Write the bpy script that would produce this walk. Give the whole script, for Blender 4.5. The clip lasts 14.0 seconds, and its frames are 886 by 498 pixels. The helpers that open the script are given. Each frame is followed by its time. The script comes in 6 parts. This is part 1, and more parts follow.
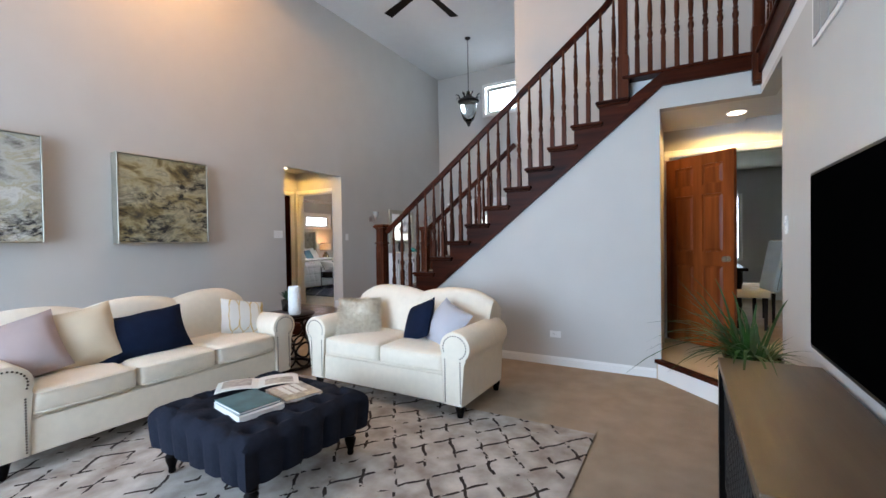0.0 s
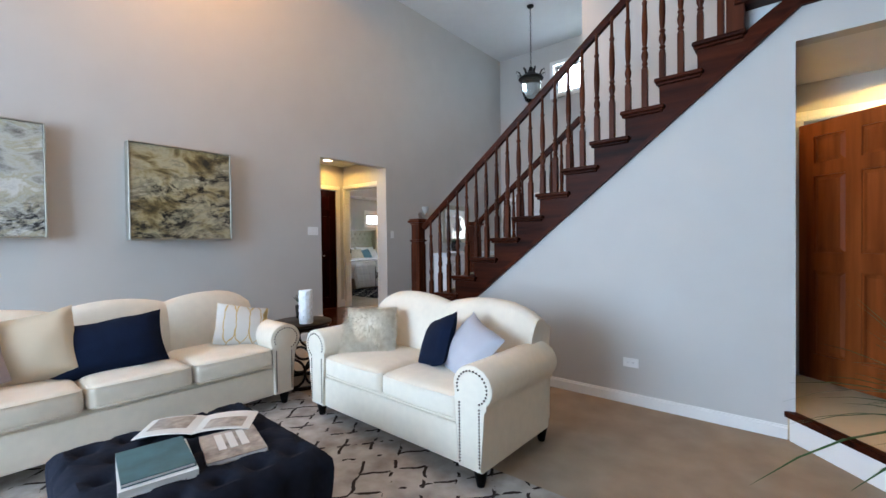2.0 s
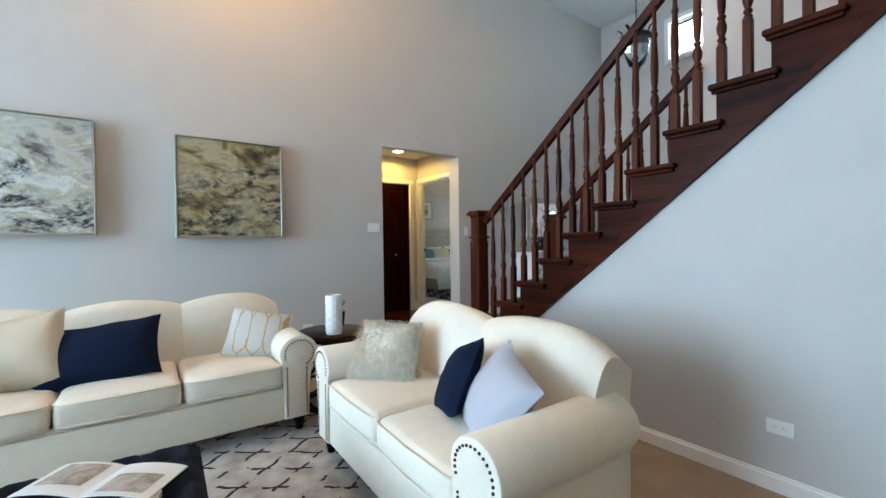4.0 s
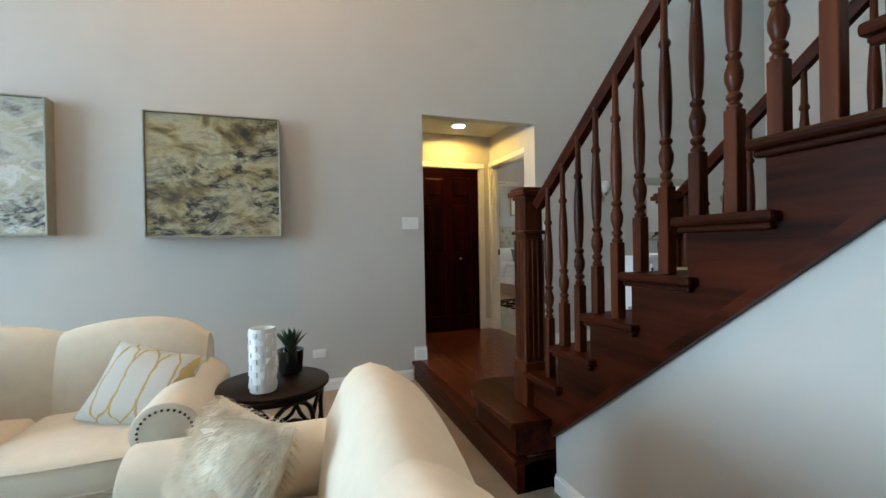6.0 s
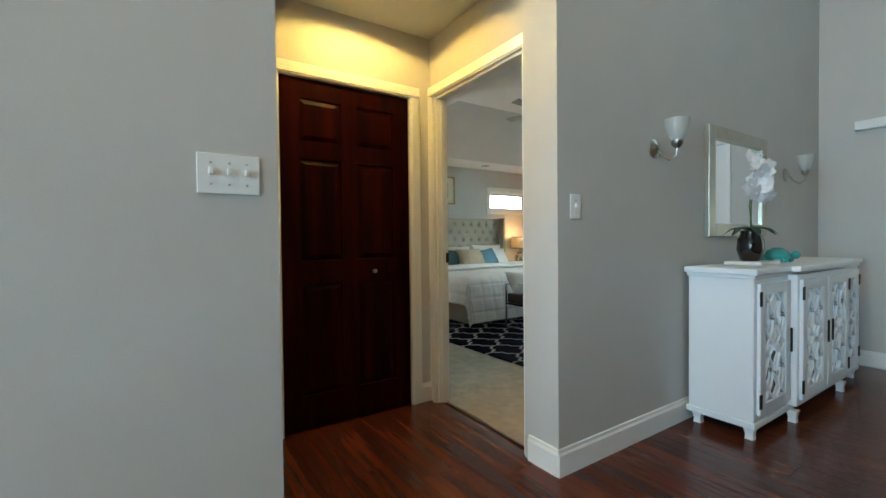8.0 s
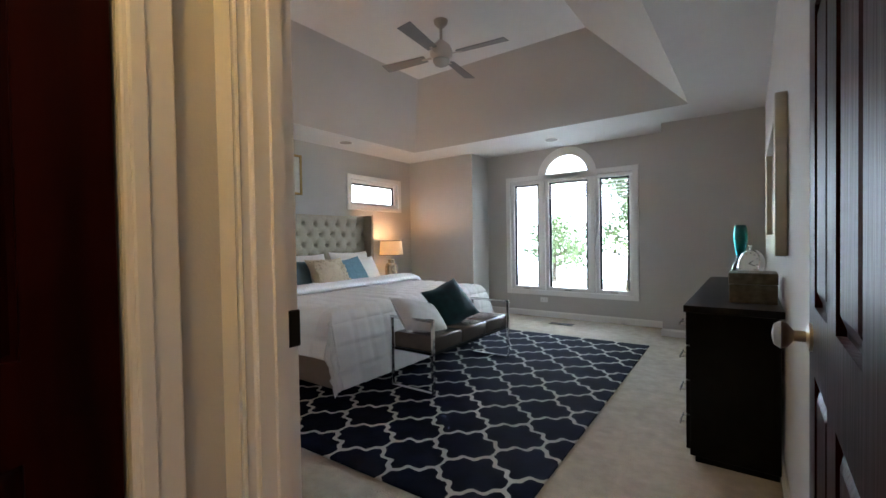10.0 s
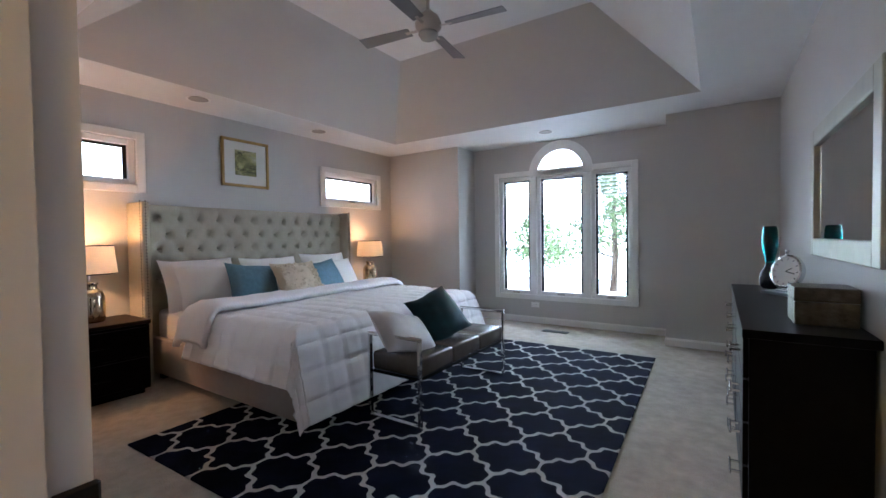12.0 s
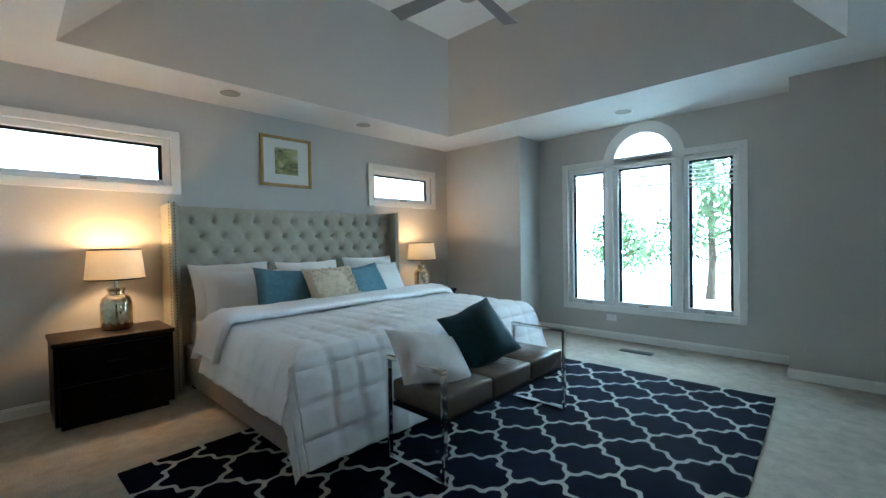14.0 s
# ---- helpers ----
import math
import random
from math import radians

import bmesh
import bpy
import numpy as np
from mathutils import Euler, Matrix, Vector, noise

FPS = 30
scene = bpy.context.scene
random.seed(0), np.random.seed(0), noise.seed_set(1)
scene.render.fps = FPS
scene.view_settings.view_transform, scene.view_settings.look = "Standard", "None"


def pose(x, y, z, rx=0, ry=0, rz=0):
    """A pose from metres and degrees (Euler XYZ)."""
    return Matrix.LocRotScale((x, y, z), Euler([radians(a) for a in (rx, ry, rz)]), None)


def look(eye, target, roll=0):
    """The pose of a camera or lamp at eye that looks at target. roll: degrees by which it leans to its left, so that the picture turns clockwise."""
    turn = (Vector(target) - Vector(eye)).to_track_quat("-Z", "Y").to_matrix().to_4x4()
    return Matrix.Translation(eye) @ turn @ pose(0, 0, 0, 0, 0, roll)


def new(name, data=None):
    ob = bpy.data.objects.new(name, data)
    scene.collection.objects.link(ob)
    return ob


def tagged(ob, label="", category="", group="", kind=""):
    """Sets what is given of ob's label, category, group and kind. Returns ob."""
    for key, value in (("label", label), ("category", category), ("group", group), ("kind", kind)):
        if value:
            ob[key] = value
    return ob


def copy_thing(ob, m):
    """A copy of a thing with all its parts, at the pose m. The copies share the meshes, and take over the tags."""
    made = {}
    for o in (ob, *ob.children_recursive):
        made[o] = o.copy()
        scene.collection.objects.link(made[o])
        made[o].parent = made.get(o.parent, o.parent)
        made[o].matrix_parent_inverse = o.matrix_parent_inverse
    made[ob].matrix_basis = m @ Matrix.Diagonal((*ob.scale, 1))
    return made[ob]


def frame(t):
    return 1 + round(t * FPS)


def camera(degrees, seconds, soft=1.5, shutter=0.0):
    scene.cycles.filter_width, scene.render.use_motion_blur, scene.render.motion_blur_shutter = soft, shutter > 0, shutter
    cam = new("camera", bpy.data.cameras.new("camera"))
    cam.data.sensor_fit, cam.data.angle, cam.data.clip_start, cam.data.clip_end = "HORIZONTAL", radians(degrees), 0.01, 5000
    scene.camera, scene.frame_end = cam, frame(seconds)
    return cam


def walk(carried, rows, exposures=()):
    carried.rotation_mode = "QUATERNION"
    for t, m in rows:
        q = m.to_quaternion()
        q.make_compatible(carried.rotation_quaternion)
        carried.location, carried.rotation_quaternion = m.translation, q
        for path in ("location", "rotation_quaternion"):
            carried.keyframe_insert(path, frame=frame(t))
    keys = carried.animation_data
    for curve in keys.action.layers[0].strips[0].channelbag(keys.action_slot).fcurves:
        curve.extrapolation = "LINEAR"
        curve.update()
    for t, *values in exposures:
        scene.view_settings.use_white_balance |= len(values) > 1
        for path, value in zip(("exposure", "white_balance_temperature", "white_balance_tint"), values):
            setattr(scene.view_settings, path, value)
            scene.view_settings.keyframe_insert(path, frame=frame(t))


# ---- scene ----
cam = camera(93.1, 14.0)
PATH = [
    (0, (0.268, -0.617, 1.335), (-0.722, 1.12, 1.301), -0.9),
    (0.5, (0.235, -0.381, 1.332), (-0.813, 1.322, 1.299), -0.8),
    (1, (0.198, -0.132, 1.328), (-0.917, 1.528, 1.292), -0.8),
    (1.5, (0.15, 0.118, 1.317), (-1.048, 1.72, 1.284), -0.8),
    (2, (0.084, 0.353, 1.302), (-1.2, 1.886, 1.273), -0.7),
    (2.5, (0.006, 0.598, 1.298), (-1.37, 2.05, 1.271), -0.7),
    (3, (-0.081, 0.851, 1.294), (-1.548, 2.21, 1.266), -0.7),
    (5.5, (-0.711, 2.159, 1.253), (-2.544, 2.957, 1.24), -1.0),
    (6, (-1.137, 2.631, 1.263), (-3.028, 3.282, 1.25), -1.0),
    (6.5, (-1.691, 3.023, 1.292), (-3.61, 3.585, 1.266), -0.5),
    (7, (-2.361, 3.18, 1.311), (-4.262, 3.799, 1.282), -0.4),
    (7.5, (-3.029, 3.346, 1.314), (-4.841, 4.192, 1.28), -0.6),
    (8, (-3.665, 3.486, 1.292), (-5.336, 4.584, 1.253), -0.6),
    (8.5, (-4.285, 3.718, 1.278), (-5.821, 4.998, 1.241), -0.4),
    (9, (-4.754, 4.094, 1.325), (-6.16, 5.516, 1.288), -0.3),
    (9.2, (-4.931, 4.253, 1.328), (-6.276, 5.732, 1.292), -0.5),
    (11.3, (-5.587, 4.843, 1.37), (-6.694, 6.508, 1.321), -0.7),
    (11.5, (-5.621, 4.892, 1.374), (-6.723, 6.56, 1.323), -0.7),
    (12, (-5.721, 5.008, 1.368), (-6.821, 6.678, 1.318), -0.8),
    (12.5, (-5.796, 5.166, 1.374), (-6.922, 6.818, 1.326), -0.9),
    (13, (-5.834, 5.312, 1.374), (-7.039, 6.908, 1.331), -0.9),
    (13.5, (-5.86, 5.477, 1.37), (-7.147, 7.007, 1.328), -1.0),
    (14, (-5.878, 5.629, 1.373), (-7.258, 7.076, 1.333), -1.0),
]
walk(cam, [(t, look(eye, target, roll)) for t, eye, target, roll in PATH],
     [(0, -0.05, 6080, 17), (3, 0.05, 5800, 12), (5.5, 0.14, 5800, 3), (6.5, 0.0, 6250, 6), (7.5, 0.14, 5900, 3), (8, 0.12, 5750, -2), (9, 0.05, 5750, 2), (11.3, 0.06, 5650, 30), (12, 0.04, 5300, 20), (13, 0.06, 5100, 13), (13.5, 0.06, 4950, 4), (14, 0.06, 4800, -2)])

# ---- world and light ----
world = bpy.data.worlds.new("world")
scene.world = world
world.use_nodes = True
_n = world.node_tree.nodes
_sky = _n.new("ShaderNodeTexSky")
_sky.sky_type, _sky.sun_disc = "NISHITA", False
_sky.sun_elevation, _sky.sun_rotation = radians(53), radians(198)
world.node_tree.links.new(_sky.outputs[0], _n["Background"].inputs[0])
_n["Background"].inputs[1].default_value = 0.12


def lamp(name, kind, m, watts, colour, size=1.0, size_y=None):
    d = bpy.data.lights.new(name, kind)
    d.energy, d.color = watts, colour
    if kind == "AREA":
        d.size = size
        if size_y:
            d.shape, d.size_y = "RECTANGLE", size_y
    elif kind == "SUN":
        d.angle = size
    else:
        d.shadow_soft_size = size
    ob = new(name, d)
    ob.matrix_world = m
    return ob


sun = lamp("sun", "SUN", look((0, 0, 10), (-1.4, 4.3, 4.0)), 3.2, (1.0, 0.95, 0.88), 0.009)
# daylight in the living room's windows behind the walk
lamp("window_light", "AREA", look((-2.6, -3.9, 1.9), (-2.0, 3, 0.5)), 430, (0.62, 0.83, 1.0), 3.4, 2.6)
lamp("window_light", "AREA", look((-2.6, -3.9, 4.2), (-2.6, 4, 2.4)), 14, (0.66, 0.85, 1.0), 3.4, 1.2)
lamp("window_light", "AREA", look((-3.25, 8.54, 4.6), (-3.8, 4, 2.6)), 9, (0.60, 0.84, 1.0), 0.9, 0.55)
# ceiling lamps
lamp("can_light", "SPOT", pose(-5.79, 4.455, 2.665), 48, (1.0, 0.58, 0.13), 0.06).data.spot_size = radians(165)
lamp("can_light", "SPOT", pose(0.74, 4.45, 2.545), 62, (1.0, 0.60, 0.16), 0.06).data.spot_size = radians(165)
lamp("can_light", "SPOT", pose(-4.15, 1.9, 5.33), 210, (1.0, 0.48, 0.12), 0.06).data.spot_size = radians(165)
lamp("fan_light", "POINT", pose(-2.44, 3.72, 4.20), 28, (1.0, 0.55, 0.18), 0.1)
# added warm fill for the loft, with no fixture of its own
lamp("loft_fill_light", "SPOT", pose(0.3, 4.35, 5.33), 14, (1.0, 0.70, 0.32), 0.06).data.spot_size = radians(160)
# bedside lamps
lamp("bulb", "POINT", pose(-9.78, 6.2, 1.33), 24, (1.0, 0.50, 0.18), 0.04)
lamp("bulb", "POINT", pose(-9.78, 9.32, 1.33), 14, (1.0, 0.50, 0.18), 0.04)


# ---- materials ----
def mat(name, colour, rough=0.6, metal=0.0, var=0.08, scale=6.0, bump=0.0, bscale=120.0, spec=0.5, coat=0.0,
        second=None, emit=0.0, stretch=(1, 1, 1), sheen=0.0):
    """A surface with colour variation at two scales and fine relief."""
    m = bpy.data.materials.new(name)
    m.use_nodes = True
    nt, L = m.node_tree, m.node_tree.links
    b = nt.nodes["Principled BSDF"]
    b.inputs["Roughness"].default_value, b.inputs["Metallic"].default_value = rough, metal
    b.inputs["Specular IOR Level"].default_value, b.inputs["Coat Weight"].default_value = spec, coat
    b.inputs["Coat Roughness"].default_value = 0.12
    b.inputs["Sheen Weight"].default_value = sheen
    tc, mp = nt.nodes.new("ShaderNodeTexCoord"), nt.nodes.new("ShaderNodeMapping")
    mp.inputs["Scale"].default_value = stretch
    L.new(tc.outputs["Object"], mp.inputs[0])
    n1, n2 = nt.nodes.new("ShaderNodeTexNoise"), nt.nodes.new("ShaderNodeTexNoise")
    n1.inputs["Scale"].default_value, n1.inputs["Detail"].default_value = scale, 6
    n2.inputs["Scale"].default_value, n2.inputs["Detail"].default_value = scale * 0.13, 3
    L.new(mp.outputs[0], n1.inputs[0]), L.new(mp.outputs[0], n2.inputs[0])
    mx = nt.nodes.new("ShaderNodeMix")
    mx.data_type = "FLOAT"
    mx.inputs[0].default_value = 0.4
    L.new(n1.outputs[0], mx.inputs[2]), L.new(n2.outputs[0], mx.inputs[3])
    r = nt.nodes.new("ShaderNodeValToRGB")
    c2 = second or tuple(min(1, c * (1 + var)) for c in colour)
    c1 = colour if second else tuple(c * (1 - var) for c in colour)
    r.color_ramp.elements[0].position, r.color_ramp.elements[1].position = 0.34, 0.66
    r.color_ramp.elements[0].color, r.color_ramp.elements[1].color = (*c1, 1), (*c2, 1)
    L.new(mx.outputs[0], r.inputs[0]), L.new(r.outputs[0], b.inputs["Base Color"])
    if bump:
        n3, bp = nt.nodes.new("ShaderNodeTexNoise"), nt.nodes.new("ShaderNodeBump")
        n3.inputs["Scale"].default_value, n3.inputs["Detail"].default_value = bscale, 3
        bp.inputs["Strength"].default_value, bp.inputs["Distance"].default_value = bump, 0.01
        L.new(mp.outputs[0], n3.inputs[0]), L.new(n3.outputs[0], bp.inputs["Height"]), L.new(bp.outputs[0], b.inputs["Normal"])
    if emit:
        b.inputs["Emission Color"].default_value, b.inputs["Emission Strength"].default_value = (*colour, 1), emit
    return m


def wood(name, dark, light, rough=0.3, axis=0, coat=0.3, scale=9.0, spec=0.4):
    """Stained oak with long grain along one axis; each piece is shifted by its own random number."""
    s = [1.0, 1.0, 1.0]
    s[axis] = 0.07
    m = mat(name, dark, rough, second=light, scale=scale * 2.2, bump=0.12, bscale=60, stretch=s, coat=coat, spec=spec)
    nt = m.node_tree
    mp = [n for n in nt.nodes if n.type == "MAPPING"][0]
    info, mul = nt.nodes.new("ShaderNodeObjectInfo"), nt.nodes.new("ShaderNodeMath")
    mul.operation = "MULTIPLY"
    mul.inputs[1].default_value = 30
    nt.links.new(info.outputs["Random"], mul.inputs[0])
    nt.links.new(mul.outputs[0], mp.inputs["Location"])
    return m


def glass(name, colour=(1, 1, 1), rough=0.0):
    m = bpy.data.materials.new(name)
    m.use_nodes = True
    b = m.node_tree.nodes["Principled BSDF"]
    b.inputs["Base Color"].default_value = (*colour, 1)
    b.inputs["Transmission Weight"].default_value, b.inputs["Roughness"].default_value = 1.0, rough
    b.inputs["IOR"].default_value = 1.45
    return m


def lattice(name, ground, ground2, line, a, b_, wave, width, broken=0.0, rough=0.95, cusp=0.0):
    """A woven rug: a wavy trellis of lines over a mottled ground."""
    m = mat(name, ground, rough, second=ground2, scale=7, bump=0.7, bscale=260, spec=0.03, sheen=0.0)
    nt, L = m.node_tree, m.node_tree.links
    bs = nt.nodes["Principled BSDF"]
    base = bs.inputs["Base Color"].links[0].from_socket
    tc, sep = nt.nodes.new("ShaderNodeTexCoord"), nt.nodes.new("ShaderNodeSeparateXYZ")
    warp, wn = nt.nodes.new("ShaderNodeVectorMath"), nt.nodes.new("ShaderNodeTexNoise")
    wn.inputs["Scale"].default_value = 22
    sc = nt.nodes.new("ShaderNodeVectorMath")
    sc.operation = "SCALE"
    sc.inputs[3].default_value = 0.02
    L.new(tc.outputs["Object"], wn.inputs[0]), L.new(wn.outputs["Color"], sc.inputs[0])
    L.new(tc.outputs["Object"], warp.inputs[0]), L.new(sc.outputs[0], warp.inputs[1]), L.new(warp.outputs[0], sep.inputs[0])

    def M(op, x, y=None):
        n = nt.nodes.new("ShaderNodeMath")
        n.operation = op
        for i, v in ((0, x), (1, y)):
            if v is None:
                continue
            if isinstance(v, (int, float)):
                n.inputs[i].default_value = v
            else:
                L.new(v, n.inputs[i])
        return n.outputs[0]
    X, Y = M("DIVIDE", sep.outputs[0], a), M("DIVIDE", sep.outputs[1], b_)
    P, Q = M("ADD", X, Y), M("SUBTRACT", X, Y)

    def line_of(p, q):
        s = M("MULTIPLY", M("ADD", M("SINE", M("MULTIPLY", q, 2 * math.pi)), M("MULTIPLY", M("SINE", M("MULTIPLY", q, 6 * math.pi)), cusp)), wave)
        f = M("ABSOLUTE", M("SUBTRACT", M("FRACT", M("ADD", p, s)), 0.5))
        return M("GREATER_THAN", f, 0.5 - width)
    mask = M("MAXIMUM", line_of(P, Q), line_of(Q, P))
    if broken:
        n = nt.nodes.new("ShaderNodeTexNoise")
        n.inputs["Scale"].default_value, n.inputs["Detail"].default_value = 9, 4
        L.new(tc.outputs["Object"], n.inputs[0])
        mask = M("MULTIPLY", mask, M("GREATER_THAN", n.outputs[0], broken))
    mx = nt.nodes.new("ShaderNodeMix")
    mx.data_type = "RGBA"
    mx.inputs[7].default_value = (*line, 1)
    L.new(mask, mx.inputs[0]), L.new(base, mx.inputs[6]), L.new(mx.outputs[2], bs.inputs["Base Color"])
    return m


def painting_mat(name, stops, veins, seed, coat=0.9, low=1.85):
    """A poured abstract: clouded layers with broken dark veins that gather in the lower half, under varnish."""
    m = bpy.data.materials.new(name)
    m.use_nodes = True
    nt, L = m.node_tree, m.node_tree.links
    b = nt.nodes["Principled BSDF"]
    b.inputs["Roughness"].default_value, b.inputs["Coat Weight"].default_value, b.inputs["Coat Roughness"].default_value = 0.4, coat, 0.03

    def N(kind, **put):
        n = nt.nodes.new("ShaderNode" + kind)
        for k, v in put.items():
            n.inputs[k].default_value = v
        return n

    def M(op, x, y, z=None):
        n = nt.nodes.new("ShaderNodeMath")
        n.operation = op
        for i, v in enumerate((x, y, z)):
            if v is None:
                continue
            if isinstance(v, (int, float)):
                n.inputs[i].default_value = v
            else:
                L.new(v, n.inputs[i])
        return n.outputs[0]
    tc = N("TexCoord")
    mp = N("Mapping", Location=(seed, seed * 2, seed), Rotation=(0.28, 0, 0), Scale=(1, 1.0, 1.75))
    L.new(tc.outputs["Object"], mp.inputs[0])
    cloud = N("TexNoise", Scale=2.6, Detail=12, Roughness=0.62, Distortion=0.5)
    patch = N("TexNoise", Scale=1.7, Detail=3, Roughness=0.5, Distortion=0.3)
    vein = N("TexNoise", Scale=2.3, Detail=9, Roughness=0.66, Distortion=0.9)
    grit = N("TexNoise", Scale=9.0, Detail=8, Roughness=0.7, Distortion=0.4)
    for n in (cloud, patch, vein, grit):
        L.new(mp.outputs[0], n.inputs[0])
    r = nt.nodes.new("ShaderNodeValToRGB")
    while len(r.color_ramp.elements) < len(stops):
        r.color_ramp.elements.new(0.5)
    for e, (p, c) in zip(r.color_ramp.elements, stops):
        e.position, e.color = p, (*c, 1)
    L.new(cloud.outputs[0], r.inputs[0])
    sp = N("SeparateXYZ")
    L.new(tc.outputs["Object"], sp.inputs[0])
    drop = M("MULTIPLY_ADD", sp.outputs[2], -0.22, 0.22 * low)
    ridge = M("SUBTRACT", 1.0, M("MULTIPLY", M("ABSOLUTE", M("SUBTRACT", vein.outputs[0], 0.5), 0.0), 12.0))
    gate = M("MULTIPLY", M("SUBTRACT", M("ADD", patch.outputs[0], drop), 0.42), 9.0)
    speck = M("MULTIPLY", M("SUBTRACT", grit.outputs[0], 0.36), 4.5)
    k = nt.nodes.new("ShaderNodeClamp")
    L.new(M("MULTIPLY", M("MULTIPLY", M("MAXIMUM", ridge, 0.0), M("MINIMUM", M("MAXIMUM", gate, 0.0), 1.3)), M("MAXIMUM", speck, 0.0)), k.inputs[0])
    mx = nt.nodes.new("ShaderNodeMix")
    mx.data_type = "RGBA"
    mx.inputs[7].default_value = (*veins, 1)
    L.new(k.outputs[0], mx.inputs[0]), L.new(r.outputs[0], mx.inputs[6]), L.new(mx.outputs[2], b.inputs["Base Color"])
    return m


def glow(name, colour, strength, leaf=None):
    """Distance outside a window: an emissive sheet of bright haze with soft patches of leaves, which also lights the
    room.
    """
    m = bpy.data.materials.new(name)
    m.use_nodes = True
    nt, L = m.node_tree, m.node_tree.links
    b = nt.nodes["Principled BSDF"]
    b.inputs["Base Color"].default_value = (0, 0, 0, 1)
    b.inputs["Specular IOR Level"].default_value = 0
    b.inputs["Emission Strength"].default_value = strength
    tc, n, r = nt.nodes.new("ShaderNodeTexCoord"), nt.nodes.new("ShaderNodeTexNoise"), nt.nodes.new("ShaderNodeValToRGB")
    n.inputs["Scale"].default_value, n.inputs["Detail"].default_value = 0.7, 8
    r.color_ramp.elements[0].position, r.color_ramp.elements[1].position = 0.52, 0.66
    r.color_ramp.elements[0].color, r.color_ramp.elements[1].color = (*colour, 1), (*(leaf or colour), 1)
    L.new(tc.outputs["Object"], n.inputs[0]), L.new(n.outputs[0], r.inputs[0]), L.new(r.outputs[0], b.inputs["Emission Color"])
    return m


WALL = mat("wall_paint", (0.53, 0.515, 0.485), 0.58, spec=0.3, var=0.025, scale=3, bump=0.06, bscale=180)
CEIL = mat("ceiling_paint", (0.72, 0.72, 0.71), 0.8, var=0.02, bump=0.08, bscale=140)
TRIM = mat("trim_paint", (0.80, 0.79, 0.76), 0.35, var=0.02, bump=0.02)
CARPET = mat("carpet", (0.40, 0.31, 0.225), 0.98, var=0.14, scale=5, bump=1.0, bscale=210, spec=0.05)
CARPET2 = mat("bedroom_carpet", (0.44, 0.39, 0.32), 0.98, var=0.16, scale=14, bump=1.0, bscale=130, spec=0.05)
PASSAGE = mat("cream_passage_floor", (0.56, 0.46, 0.32), 0.6, var=0.07, scale=4, bump=0.15, bscale=60, spec=0.25)
OAK_X = wood("stained_oak", (0.009, 0.0022, 0.001), (0.068, 0.014, 0.005), 0.36, 0, coat=0.0, spec=0.07)
OAK_Z = wood("stained_oak_upright", (0.012, 0.003, 0.0015), (0.11, 0.028, 0.010), 0.33, 2, coat=0.0, spec=0.14)
OAK_DOOR = wood("honey_oak_door", (0.13, 0.026, 0.005), (0.33, 0.085, 0.018), 0.36, 2, coat=0.0, scale=7, spec=0.18)
DARK_DOOR = wood("mahogany_door", (0.0012, 0.0003, 0.0002), (0.026, 0.0022, 0.0008), 0.36, 2, coat=0.0, scale=7, spec=0.05)
PLANK = wood("hardwood_plank", (0.022, 0.005, 0.0022), (0.13, 0.032, 0.012), 0.24, 0, coat=0.18, spec=0.25)
FABRIC = mat("cream_upholstery", (0.78, 0.70, 0.57), 0.9, var=0.04, scale=20, bump=0.25, bscale=500, spec=0.15, sheen=0.15)
NAVY = mat("navy_velvet", (0.004, 0.009, 0.026), 0.9, var=0.25, scale=9, bump=0.15, bscale=300, sheen=0.0, spec=0.15)
OTTO = mat("charcoal_blue_linen", (0.011, 0.0135, 0.023), 0.92, var=0.2, scale=30, bump=0.3, bscale=500, spec=0.15)
MAUVE = mat("mauve_fabric", (0.36, 0.29, 0.28), 0.9, var=0.08, bump=0.2, bscale=300, spec=0.1)
IVORY = mat("ivory_fabric", (0.60, 0.50, 0.36), 0.85, var=0.06, bump=0.2, bscale=300, spec=0.15)
LILAC = mat("pale_grey_fabric", (0.43, 0.43, 0.465), 0.9, var=0.05, bump=0.2, bscale=300, spec=0.1)
FUR = mat("long_fur", (0.58, 0.49, 0.36), 0.9, second=(0.84, 0.77, 0.64), scale=30, spec=0.1)
GOLDLAT = lattice("gold_trellis_fabric", (0.70, 0.69, 0.64), (0.76, 0.75, 0.70), (0.62, 0.46, 0.20), 0.10, 0.13, 0.05, 0.05, rough=0.6)
BLACKWOOD = mat("black_lacquer", (0.004, 0.0033, 0.003), 0.34, var=0.3, scale=20, bump=0.03, spec=0.06)
ESPRESSO = wood("espresso_wood", (0.004, 0.002, 0.0015), (0.020, 0.009, 0.006), 0.36, 0, coat=0.0, spec=0.15)
CONSOLE = wood("weathered_brown_top", (0.060, 0.040, 0.026), (0.13, 0.090, 0.058), 0.42, 1, coat=0.0, scale=5, spec=0.25)
IRON = mat("black_iron", (0.015, 0.014, 0.013), 0.45, 0.6, var=0.2)
NAIL = mat("antique_nailhead", (0.09, 0.06, 0.04), 0.3, 0.9, var=0.2)
CHROME = mat("chrome", (0.75, 0.75, 0.76), 0.09, 1.0, var=0.02)
NICKEL = mat("brushed_nickel", (0.45, 0.42, 0.38), 0.28, 1.0, var=0.05)
BRASS = mat("aged_gold", (0.42, 0.28, 0.10), 0.35, 0.9, var=0.2, scale=20)
PLASTIC = mat("switch_plate", (0.80, 0.80, 0.78), 0.3, var=0.01)
WHITE_CAB = mat("white_lacquer", (0.80, 0.82, 0.84), 0.35, var=0.015)
